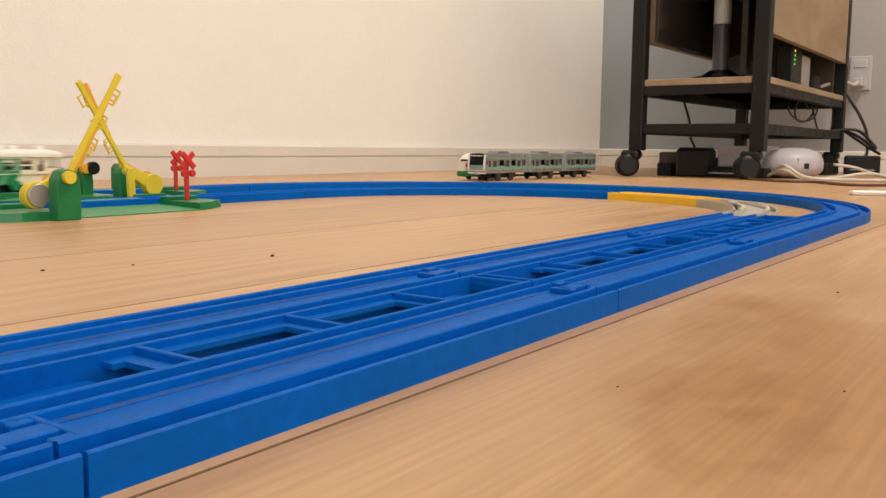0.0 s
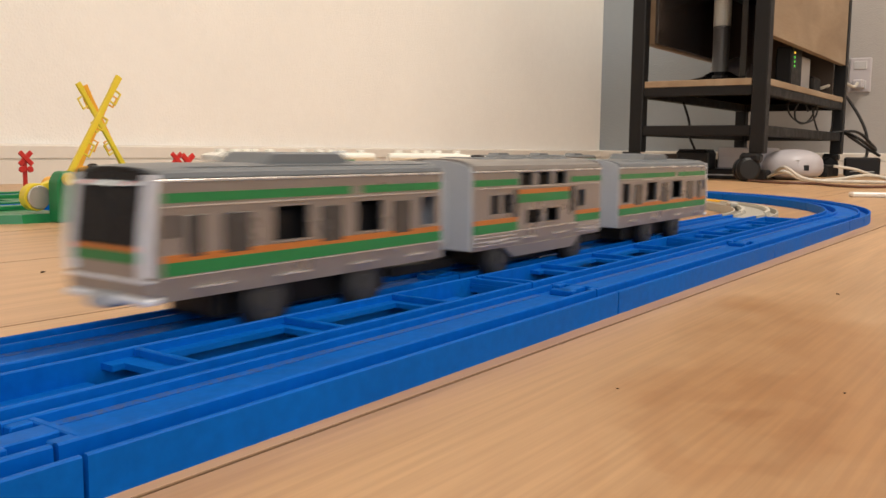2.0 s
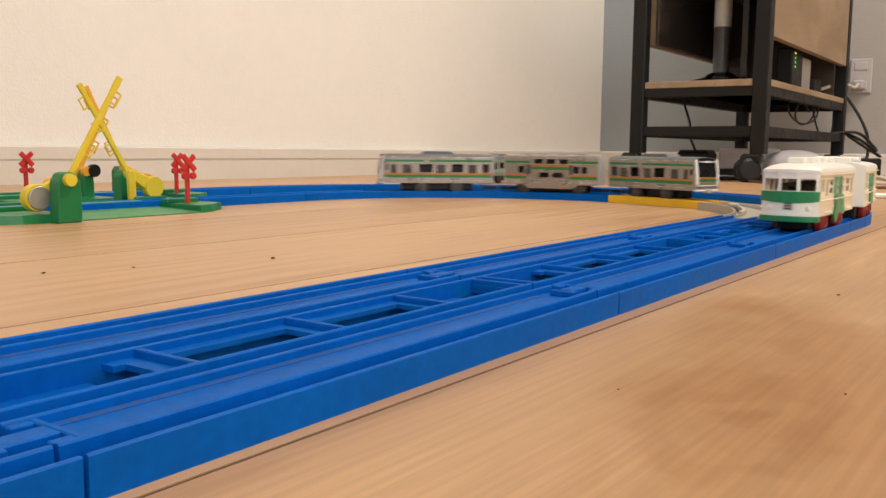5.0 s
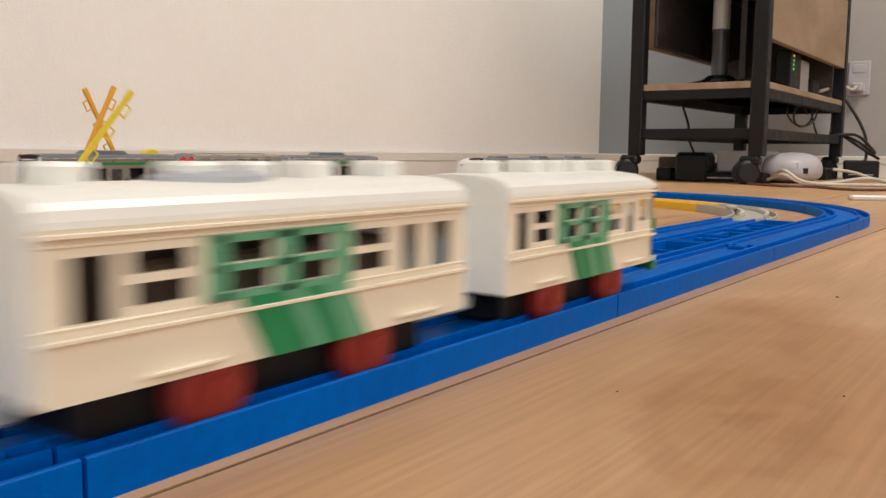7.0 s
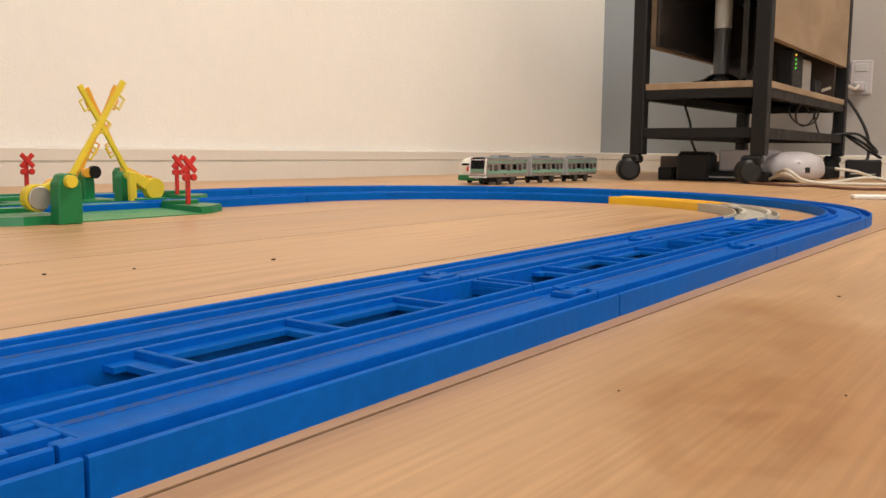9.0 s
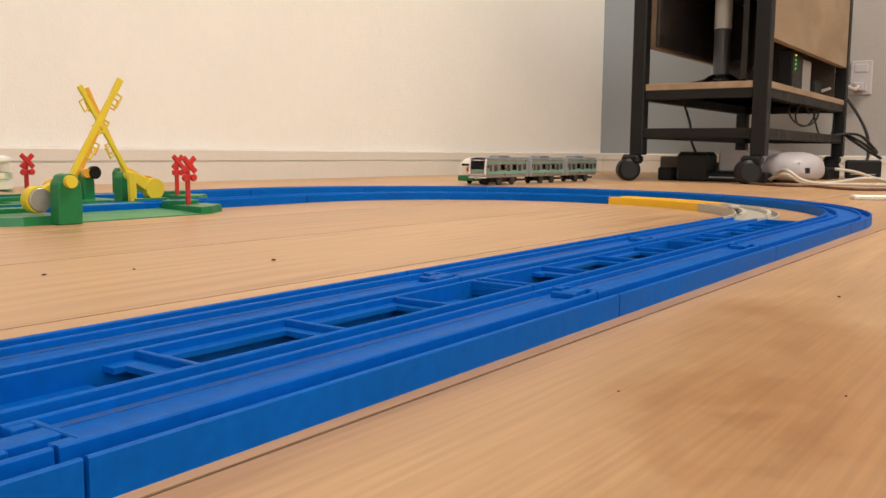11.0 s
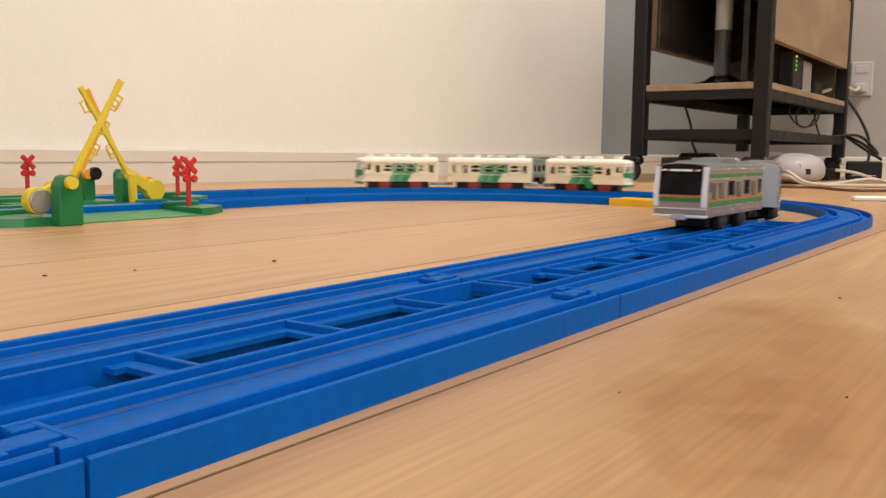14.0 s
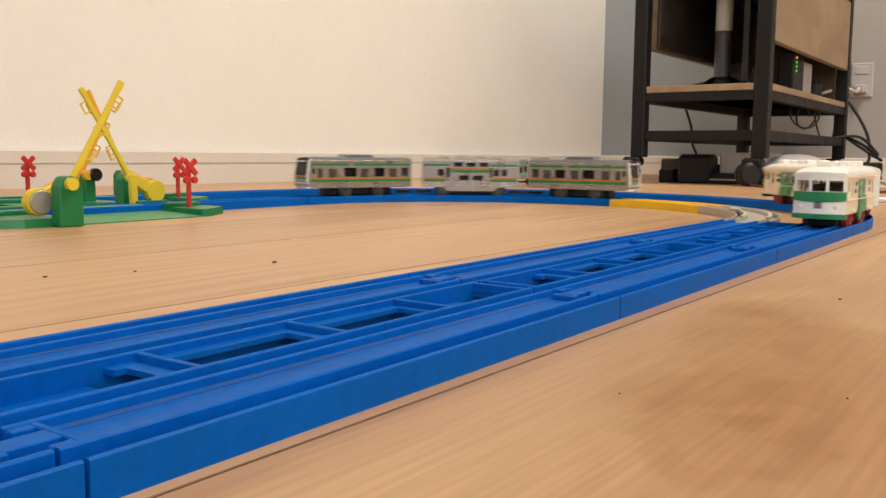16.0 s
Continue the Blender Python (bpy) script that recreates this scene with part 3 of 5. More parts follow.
def wheel(parent, x, y, r, rim_mat, tyre_mat, w=0.0045):
    axle = new("wheel", finish(lathe([(r * 0.86, -w / 2), (r, -w / 2 + 0.0006), (r, w / 2 - 0.0006), (r * 0.86, w / 2)], 22, "y"), "wheel", tyre_mat, False))
    axle.matrix_basis = pose(x, y, 0.0043 + r)
    axle.parent = parent
    s = -1 if y < 0 else 1
    part("hub", lathe([(r * 0.70, 0), (r * 0.69, 0.0005 * s), (r * 0.62, 0.0005 * s), (r * 0.6, 0.0008 * s), (r * 0.3, 0.0009 * s), (r * 0.28, 0.0018 * s), (r * 0.1, 0.0019 * s)], 18, "y"), rim_mat, axle, m=pose(0, s * w / 2, 0))
    return axle


def silver_car(length, cab, deck2=False, stripes=(STRIPE_ORANGE, STRIPE_GREEN), label="", group=""):
    """A commuter car along x. cab: +1 or -1 for the end that has the driver's face, 0 for none."""
    thing = empty("train_car", pose(0, 0, 0), label, "toy train", group)
    h, W, z0, z1 = length / 2, 0.0185, 0.0185, 0.0515
    doors, black, small = [], [], []
    if deck2:
        small = [(-0.047 + 0.001, -0.0395, 0.033, 0.041), (-0.036, -0.029, 0.033, 0.041), (0.034, 0.0415, 0.033, 0.041)]
        black = [(-0.022, -0.011, 0.0445, 0.0502), (-0.006, 0.0055, 0.0445, 0.0502), (0.0105, 0.021, 0.0445, 0.0502),
                 (-0.0155, -0.003, 0.0275, 0.0335), (0.002, 0.0145, 0.0275, 0.0335)]
        doors = [(-0.0275, -0.024, 0.031, 0.043), (0.0255, 0.0315, 0.031, 0.043)]
    else:
        c = cab or -1
        def flip(a, b2, za, zb):
            xa, xb = (a - h, b2 - h) if c < 0 else (h - b2, h - a)
            return (xa, xb, za, zb)
        k = length / 0.128
        doors = [flip(a * k, b2 * k, 0.0300, 0.0415) for a, b2 in ((0.008, 0.014), (0.0215, 0.0315), (0.0615, 0.0715), (0.0985, 0.1085))]
        black = [flip(a * k, b2 * k, 0.0320, 0.0423) for a, b2 in ((0.041, 0.056), (0.079, 0.0925), (0.115, 0.1235))]
        small = [flip(0.002, 0.005, 0.0355, 0.0418)]
    holes = black + small
    b = side_panel(-h, h, z0, z1, -W, 0.0012, holes)
    side_panel(-h, h, z0, z1, W - 0.0012, 0.0012, holes, b)
    bmesh.ops.remove_doubles(b, verts=b.verts, dist=1e-7)
    part("body", b, SILVER, thing)
    for s in (-1, 1):
        y = s * (W + 0.0001)
        for a in holes:
            f = bmesh.new()
            fr = 0.0007
            for q in ((a[0] - fr, a[1] + fr, a[3], a[3] + fr), (a[0] - fr, a[1] + fr, a[2] - fr, a[2]), (a[0] - fr, a[0], a[2], a[3]), (a[1], a[1] + fr, a[2], a[3])):
                box(q[0], q[1], y - 0.0003, y + 0.0003, q[2], q[3], bm=f)
            part("window_frame", f, SILVER, thing)
        for a in doors:
            part("door_pane", box(a[0], a[1], y - 0.0004, y + 0.0002, a[2], a[3], 0.0002), GREY_GLASS, thing)
        zo, zm, zg = 0.0310, 0.0290, 0.0254
        segs = [(-h + 0.0005, h - 0.0005)]
        if deck2:
            segs = [(-h + 0.0005, -0.0245), (0.0325, h - 0.0005)]
            part("stripe", box(-0.0235, 0.0245, y - 0.0003, y + 0.0003, 0.0408, 0.0428), stripes[0], thing)
            part("stripe", box(-0.0235, 0.0245, y - 0.0003, y + 0.0003, 0.0370, 0.0408), stripes[1], thing)
            for d in (0, 1, 2):
                for q in ((-h + 0.001, -0.025), (0.033, h - 0.001)):
                    part("rib", box(q[0], q[1], y - 0.0008, y + 0.0008, 0.0202 + d * 0.0016, 0.0208 + d * 0.0016), SILVER_HIGHLIGHT, thing)
        for q in segs:
            part("stripe", box(q[0], q[1], y - 0.0003, y + 0.0003, zm, zo), stripes[0], thing)
            part("stripe", box(q[0], q[1], y - 0.0003, y + 0.0003, zg, zm), stripes[1], thing)
        tops = [(-h + 0.0005, -0.0245), (0.0265, h - 0.0005)] if deck2 else [(-h + 0.001, h * 0.18), (h * 0.28, h - 0.001)]
        for q in tops:
            part("stripe", box(q[0], q[1], y - 0.0003, y + 0.0003, 0.0450, 0.0476), stripes[1], thing)
        for d in (-0.36, -0.12, 0.14, 0.38):
            part("step", box(d * length - 0.006, d * length + 0.006, y - 0.0010, y + 0.0010, 0.0212, 0.0218), SILVER_HIGHLIGHT, thing)
        part("gutter", box(-h, h, y - 0.0009, y + 0.0009, 0.0505, 0.0513, 0.0002), SILVER_HIGHLIGHT, thing)
        part("moulding", box(-h + 0.001, h - 0.001, y - 0.0006, y + 0.0006, 0.0438, 0.0442), SILVER_HIGHLIGHT, thing)
        part("moulding", box(-h + 0.001, h - 0.001, y - 0.0006, y + 0.0006, 0.0248, 0.0252), SILVER_HIGHLIGHT, thing)
    if deck2:
        for s in (-1, 1):
            part("skirt", prism([(-0.036, 0.0186), (-0.028, 0.0138), (0.028, 0.0138), (0.036, 0.0186)], 0.0012, m=pose(0, s * W - 0.0006, 0)), SILVER, thing)
    part("roof", roof_mesh(-h, h, W, 0.0512, 0.0518, 0.0562 if deck2 else 0.0553, 0.25 if cab < 0 else 0.0, 0.25 if cab > 0 else 0.0), SILVER if deck2 else ROOF_GREY, thing, smooth=False)
    if deck2:
        for d in (-0.034, -0.012, 0.012, 0.034):
            part("roof_vent", box(d - 0.008, d + 0.008, -0.010, 0.010, 0.0545, 0.0566, 0.0006), ROOF_GREY, thing)
    else:
        part("air_conditioner", prism([(-0.022, 0.0540), (-0.016, 0.0585), (0.016, 0.0585), (0.022, 0.0540)], 0.022, m=pose(0, -0.011, 0), bevel=0.0006), ROOF_GREY, thing)
        for s in (-1, 1):
            part("roof_rib", box(-h + 0.012, h - 0.004, s * 0.0150 - 0.0005, s * 0.0150 + 0.0005, 0.0525, 0.0545), ROOF_GREY, thing)
    for s in (-1, 1):
        if s == cab:
            continue
        b = bmesh.new()
        sec = [(-W, 0.0186), (W, 0.0186), (W, 0.051)] + [(W * math.cos(math.pi * k / 10), 0.0513 + 0.0042 * math.sin(math.pi * k / 10)) for k in range(1, 10)] + [(-W, 0.051)]
        va = [b.verts.new((s * (h - 0.0004), y, z)) for y, z in sec]
        vb = [b.verts.new((s * (h + 0.0012), y * 0.985, 0.019 + (z - 0.0186) * 0.985)) for y, z in sec]
        b.faces.new(va)
        b.faces.new(vb)
        for k in range(len(sec)):
            b.faces.new((va[k], va[(k + 1) % len(sec)], vb[(k + 1) % len(sec)], vb[k]))
        end = part("end_wall", b, END_GREY, thing)
        part("gangway", box(s * (h + 0.0012) - 0.0006, s * (h + 0.0012) + 0.0008, -0.0065, 0.0065, 0.021, 0.047, 0.0003), END_GREY, end)
    if cab:
        c = cab
        xa = c * h
        def cb(a, b2, y0, y1, za, zb, bev=0.0):
            x = sorted((xa + c * a, xa + c * b2))
            return box(x[0], x[1], y0, y1, za, zb, bev)
        face = part("cab_front", prism([(xa - c * 0.0005, 0.0200), (xa + c * 0.0035, 0.0200), (xa + c * 0.0035, 0.034), (xa + c * 0.0010, 0.0520), (xa - c * 0.0005, 0.0525)], 2 * W, m=pose(0, -W, 0), bevel=0.0005), SILVER, thing)
        def slant(y0, y1, za, zb, lift, mat, name, par, label=""):
            def xf(z):
                return xa + c * (0.0035 if z < 0.034 else 0.0035 - 0.0025 * (z - 0.034) / 0.018)
            b = bmesh.new()
            q = [(xf(za) - c * 0.0004, za), (xf(za) + c * lift, za), (xf(0.034) + c * lift, max(za, 0.034)), (xf(zb) + c * lift, zb), (xf(zb) - c * 0.0004, zb)]
            return part(name, prism(q, y1 - y0, m=pose(0, y0, 0)), mat, par, label)
        slant(-0.0148, 0.0148, 0.0335, 0.0530, 0.0006, DARK_GLASS, "windscreen", face, "glossy black windscreen panel")
        slant(-0.0185, -0.0150, 0.0255, 0.0525, 0.0008, WHITE_PAINT, "corner_pillar", face, "white painted corner pillar")
        slant(0.0150, 0.0185, 0.0255, 0.0525, 0.0008, WHITE_PAINT, "corner_pillar", face, "white painted corner pillar")
        slant(-0.0075, 0.0075, 0.0494, 0.0508, 0.0010, LIGHT_STRIP, "destination_display", face, "pale display strip with unreadable writing")
        for s in (-1, 1):
            slant(s * 0.0118 - 0.0012, s * 0.0118 + 0.0012, 0.0496, 0.0507, 0.0010, LIGHT_STRIP, "headlight", face)
            slant(s * 0.0095 - 0.0007, s * 0.0095 + 0.0007, 0.0496, 0.0507, 0.0010, RED, "tail_light", face)
        part("stripe", cb(0.0032, 0.0040, -0.0149, 0.0149, 0.0318, 0.0334), stripes[0], face)
        part("stripe", cb(0.0032, 0.0040, -0.0149, 0.0149, 0.0288, 0.0318), stripes[1], face)
        part("bumper", cb(0.0, 0.0050, -W, W, 0.0180, 0.0200, 0.0006), WHITE_PAINT, face)
        part("bumper", cb(0.0, 0.0045, -W, W, 0.0238, 0.0246, 0.0003), WHITE_PAINT, face)
        part("coupler", cb(0.0, 0.0075, -0.0045, 0.0045, 0.0165, 0.0205, 0.0008), END_GREY, face)
        b = bmesh.new()
        for k in range(13):
            a = math.pi * k / 12
            box(xa + min(0, c * 0.0012) - 0.0001, xa + max(0, c * 0.0012) + 0.0001, 0.0148 * math.cos(a) - 0.002, 0.0148 * math.cos(a) + 0.002, 0.0505, 0.0515 + 0.0030 * math.sin(a), bm=b)
        part("brow", b, BLACK, face)
    # Black block added to darken the view through the windows; no real seats.
    part("shade_block", box(-h + 0.014, h - 0.014, -0.0130, 0.0130, 0.0188, 0.0415 if not deck2 else 0.0495, 0.001), BLACK, thing, "added black block for the shade behind the windows")
    part("chassis", box(-h + 0.024, h - 0.024, -0.0108, 0.0108, 0.0095, 0.0190, 0.001), BLACK, thing)
    for x in (-0.0225, 0.0225) if not deck2 else (-0.0355, 0.0355):
        for y in (-0.0138, 0.0138):
            wheel(thing, x - (0.001 if cab else 0), y, 0.0096, WHEEL_HUB, WHEEL_BLACK)
    for s in (-1, 1):
        if s != cab:
            part("coupler", box(min(s * (h - 0.01), s * (h + 0.011)), max(s * (h - 0.01), s * (h + 0.011)), -0.003, 0.003, 0.0105, 0.0145, 0.0006), WHEEL_BLACK, thing)
    return thing


BOW = 0.0050   # how far the cab front of the cream cars bows out


def bowed(x, s, half, z0, z1, lift, droop=0.0):
    """A band that follows the bowed cab front; its lower edge may sag in the middle."""
    b = bmesh.new()
    cols = []
    for k in range(17):
        y = -half + 2 * half * k / 16
        e = 1 - (y / half) ** 2
        xa = x + s * (BOW * e + lift)
        lo = z0 - droop * e
        cols.append([b.verts.new(q) for q in ((xa, y, lo), (xa, y, z1), (x + s * (BOW * e - 0.001), y, z1), (x + s * (BOW * e - 0.001), y, lo))])
    for p, q in zip(cols, cols[1:]):
        for k in range(4):
            b.faces.new((p[k], p[(k + 1) % 4], q[(k + 1) % 4], q[k]))
    b.faces.new(cols[0])
    b.faces.new(cols[-1][::-1])
    return b


def cream_car(length, face_end, label, group, hump=False, mark=0.004, tab=False):
    """An older railcar with stubby roof studs, split windows and a slanted green mark."""
    thing = empty("train_car", pose(0, 0, 0), label, "toy train", group)
    h, W, z0, z1 = length / 2, 0.0185, 0.0178, 0.0475
    k = length / 0.118
    big = [(-0.0420 * k, -0.0295 * k), (-0.0210 * k, -0.0095 * k), (-0.0040 * k, 0.0075 * k), (0.0150 * k, 0.0270 * k)]
    if tab:   # the leading car has its door behind the cab and its windows further back
        big = [(-b2, -a) for a, b2 in big]
    tall = [(-0.0535 * k, -0.0455 * k), (0.0325 * k, 0.0395 * k), (0.0445 * k, 0.0535 * k)]
    if tab:
        tall = [(-0.0395 * k, -0.0325 * k), (0.0455 * k, 0.0535 * k)]
    holes = [(a, b2, 0.0383, 0.0422) for a, b2 in big] + [(a, b2, 0.0326, 0.0366) for a, b2 in big] + [(a, b2, 0.0310, 0.0422) for a, b2 in tall if not (face_end and max(a * face_end, b2 * face_end) > 0.05 * k)]
    if face_end:  # driver's cab: a short square window and a narrow quarter light
        for a, b2 in ((0.0450 * k, 0.0525 * k), (0.0543 * k, h - 0.0014)):
            holes.append((min(a * face_end, b2 * face_end), max(a * face_end, b2 * face_end), 0.0345, 0.0428))
    b = side_panel(-h, h, z0, z1, -W, 0.0013, holes)
    side_panel(-h, h, z0, z1, W - 0.0013, 0.0013, holes, b)
    part("body", b, CREAM, thing)
    part("floor_pan", box(-h + 0.001, h - 0.001, -W + 0.0014, W - 0.0014, 0.0180, 0.0195), CREAM, thing)
    for s in (-1, 1):
        y = s * W
        for za, zb, d in ((0.0455, 0.0463, 0.0016), (0.0440, 0.0445, 0.0005), (0.0283, 0.0291, 0.0014), (0.0304, 0.0309, 0.0004)):
            part("moulding", box(-h, h, min(y, y + s * d) - 0.0001, max(y, y + s * d) + 0.0001, za, zb, 0.0001), CREAM, thing)
        for a, b2 in ((-0.040 * k, -0.024 * k), (0.030 * k, 0.046 * k)):
            part("step", box(a, b2, min(y, y + s * 0.0018) - 0.0001, max(y, y + s * 0.0018) + 0.0001, 0.0196, 0.0205, 0.0002), CREAM, thing)
        d = 0.0010
        ya, yb = min(y, y + s * d) - 0.0001, max(y, y + s * d) + 0.0001
        bm = bmesh.new()
        for q in (-0.0137 * k, 0.0043 * k) if tab else (-0.0265 * k, -0.0085 * k, 0.0085 * k):
            box(q + 0.0002, q + 0.0048, ya, yb, 0.0312, 0.0440, bm=bm)
        for za in (0.0424, 0.0367, 0.0312):
            box((-0.0095 if tab else -0.0245) * k, 0.0085 * k, ya, yb, za, za + 0.0013, bm=bm)
        part("window_mark", bm, MASK_PALE, thing, "thin green paint over the window frames")
        part("slanted_mark", prism([(-0.0225 * k, 0.0312), (-0.0110 * k, 0.0312), (-0.0040 * k, 0.0180), (-0.0155 * k, 0.0180)], yb - ya, m=pose(mark, ya, 0)), MASK_GREEN, thing, "dark green slanted mark")
        part("slanted_mark", prism([(-0.0107 * k, 0.0312), (-0.0055 * k, 0.0312), (0.0015 * k, 0.0180), (-0.0035 * k, 0.0180)], yb - ya, m=pose(mark, ya, 0)), MASK_PALE, thing)
        part("slanted_mark", prism([(-0.0050 * k, 0.0312), (-0.0005 * k, 0.0312), (0.0065 * k, 0.0180), (0.0020 * k, 0.0180)], yb - ya, m=pose(mark, ya, 0)), MASK_GREEN, thing)
        part("slanted_mark", prism([(0.0000 * k, 0.0312), (0.0080 * k, 0.0312), (0.0150 * k, 0.0180), (0.0070 * k, 0.0180)], yb - ya, m=pose(mark, ya, 0)), MASK_PALE, thing)
        if tab:
            yc, yd = ya - 0.0003, yb + 0.0003
            b = lathe([(0.0052, yc), (0.0056, yc + 0.0003), (0.0056, yd - 0.0003), (0.0052, yd)], 20, "y")
            box(-0.0056, 0.0056, yc - 0.0001, yd + 0.0001, 0, 0.0030, bm=b)
            part("step_plate", b, MASK_GREEN, thing, "rounded green plate under the side", m=pose(mark - 0.0165 * k, 0, 0.0172))
    part("roof", roof_mesh(-h - (0.0020 if face_end < 0 else 0.0004), h + (0.0020 if face_end > 0 else 0.0004), W + 0.0004, 0.0470, 0.0482, 0.0537, 0.75 if face_end < 0 else 0.05, 0.75 if face_end > 0 else 0.05, bow_a=BOW if face_end < 0 else 0.0, bow_b=BOW if face_end > 0 else 0.0), CREAM_WHITE, thing, smooth=False)
    for u in (-0.38, -0.13, 0.0, 0.16, 0.38):
        if hump and -0.12 < u < 0.0:
            continue
        part("roof_vent", box(u * length - 0.0045, u * length + 0.0045, -0.0055, 0.0055, 0.0520, 0.0576, 0.0008), CREAM_WHITE, thing)
    if hump:
        part("roof_cooler", lathe([(0.0120, 0.0528), (0.0115, 0.0545), (0.0090, 0.0556), (0.0010, 0.0560)], 24, m=pose(-0.08 * length, 0, 0) @ Matrix.Diagonal((1.25, 0.85, 1, 1))), END_GREY, thing)
    for s in (-1, 1):
        sec = [(-W, z0), (W, z0), (W, 0.0475)] + [((W) * math.cos(math.pi * q / 10), 0.0478 + 0.0058 * math.sin(math.pi * q / 10)) for q in range(1, 10)] + [(-W, 0.0475)]
        if s != face_end:
            b = bmesh.new()
            va = [b.verts.new((s * (h - 0.0004), y, z)) for y, z in sec]
            vb = [b.verts.new((s * (h + 0.0012), y * 0.985, 0.0183 + (z - z0) * 0.985)) for y, z in sec]
            b.faces.new(va)
            b.faces.new(vb)
            for q in range(len(sec)):
                b.faces.new((va[q], va[(q + 1) % len(sec)], vb[(q + 1) % len(sec)], vb[q]))
            part("end_wall", b, CREAM_WHITE, thing)
            part("coupler", box(min(s * (h - 0.004), s * (h + 0.0115)), max(s * (h - 0.004), s * (h + 0.0115)), -0.004, 0.004, 0.0120, 0.0165, 0.0008), END_GREY, thing)
        else:
            hol = [(-0.0165, -0.0070, 0.0352, 0.0432), (-0.0050, 0.0050, 0.0352, 0.0432), (0.0070, 0.0165, 0.0352, 0.0432)]
            b = side_panel(-W, W, z0, 0.0480, 0, 0.0016, hol)
            m = pose(s * h, 0, 0, 0, 0, 90)
            b.transform(m)
            for v in b.verts:
                v.co.x += s * BOW * (1 - (v.co.y / W) ** 2)
            front = part("cab_front", b, CREAM_WHITE, thing)
            x0, x1 = sorted((s * (h - 0.0001), s * (h + 0.0022)))
            part("green_band", bowed(s * h, s, W + 0.0003, 0.0282, 0.0348, 0.0024, 0.0012), MASK_GREEN, front, "glossy green painted band")
            part("lower_band", bowed(s * h, s, W + 0.0008, 0.0145, 0.0182, 0.0030), MASK_GREEN, front)
            part("sill", bowed(s * h, s, W + 0.0004, 0.0182, 0.0200, 0.0025), CREAM_WHITE, front)
            x0, x1 = sorted((s * (h + BOW - 0.0006), s * (h + BOW + 0.0018)))
            part("route_plate", box(x0, x1 + 0.0001, -0.0032, 0.0032, 0.0222, 0.0272, 0.0003), GREY_PLASTIC, front, "small grey plate with a dark mark")
            for q in (0.0005, -0.0012, 0.0022):
                part("plate_bar", box(x0 - 0.0003, x1 + 0.0004, -0.0018, 0.0018, 0.0245 + q - 0.0003, 0.0245 + q + 0.0003), BLACK, front)
            for y in (-0.0125, 0.0125):
                part("headlight", lathe([(0.0019, 0), (0.0019, s * 0.0024), (0.0012, s * 0.0028)], 14, "x", m=pose(s * (h + BOW * 0.45), y, 0.0236)), CREAM_WHITE, front)
            part("driver_seat_block", box(min(s * (h - 0.012), s * (h - 0.006)), max(s * (h - 0.012), s * (h - 0.006)), -0.004, 0.004, 0.0195, 0.0375, 0.001), BLACK, thing)
    # Brown block added for the dim inside of the car; no real seats.
    part("shade_block", box(-h + 0.024, h - 0.024, -0.0125, 0.0125, 0.0190, 0.0395, 0.001), INTERIOR_SHADE, thing, "added dark brown block for the shade behind the windows")
    part("chassis", box(-h + 0.010, h - 0.010, -0.0112, 0.0112, 0.0078, 0.0182, 0.001), BLACK, thing)
    for x in (-0.0290, 0.0195) if tab else (-0.0235, 0.0235):
        for y in (-0.0140, 0.0140):
            wheel(thing, x, y, 0.0092, WHEEL_RED, WHEEL_RED, 0.005)
    return thing


SILVER_CARS = [(silver_car(0.128, -1, label="silver toy commuter train car with orange-green stripes and black cab", group="silver toy train cars"), -0.369),
               (silver_car(0.1195, 0, True, label="silver double-deck toy train car with orange and green stripes", group="silver toy train cars"), -0.2232),
               (silver_car(0.139, 1, label="silver toy commuter train car with stripes and white-pillared cab", group="silver toy train cars"), -0.0705)]
CL = "cream toy railcar with slanted green marks and dark red wheels"
WHITE_CARS = [(cream_car(0.1155, -1, CL, "cream toy train cars", mark=0.0085, tab=True), 0.0512),
              (cream_car(0.121, 0, CL, "cream toy train cars", True), 0.1985),
              (cream_car(0.111, 1, CL, "cream toy train cars"), 0.3380)]
SILVER_PATH = [(0.0, -0.0986), (0.5, 0.049), (1.0, 0.19), (1.5, 0.341), (2.0, 0.496), (2.5, 0.645), (3.0, 0.7965), (3.5, 0.941), (4.0, 1.0752), (4.5, 1.2021), (5.0, 1.3311),
               (5.5, 1.4631), (6.0, 1.5851), (6.3, 1.6581), (6.6, 1.7131), (7.0, 1.7781), (7.6, 1.8531), (8.0, 1.9401), (8.4, 2.0651), (8.8, 2.1984), (9.2, 2.3398), (9.6, 2.4863),
               (10.0, 2.6442), (10.5, 2.8558), (11.0, 3.0803), (11.3, 3.1943), (11.5, 3.2563), (12.0, 3.4063), (12.5, 3.5703), (13.0, 3.7213), (13.5, 3.8710), (14.0, 4.0135), (14.5, 4.1445),
               (15.0, 4.2763), (15.5, 4.4013), (16.0, 4.5233)]
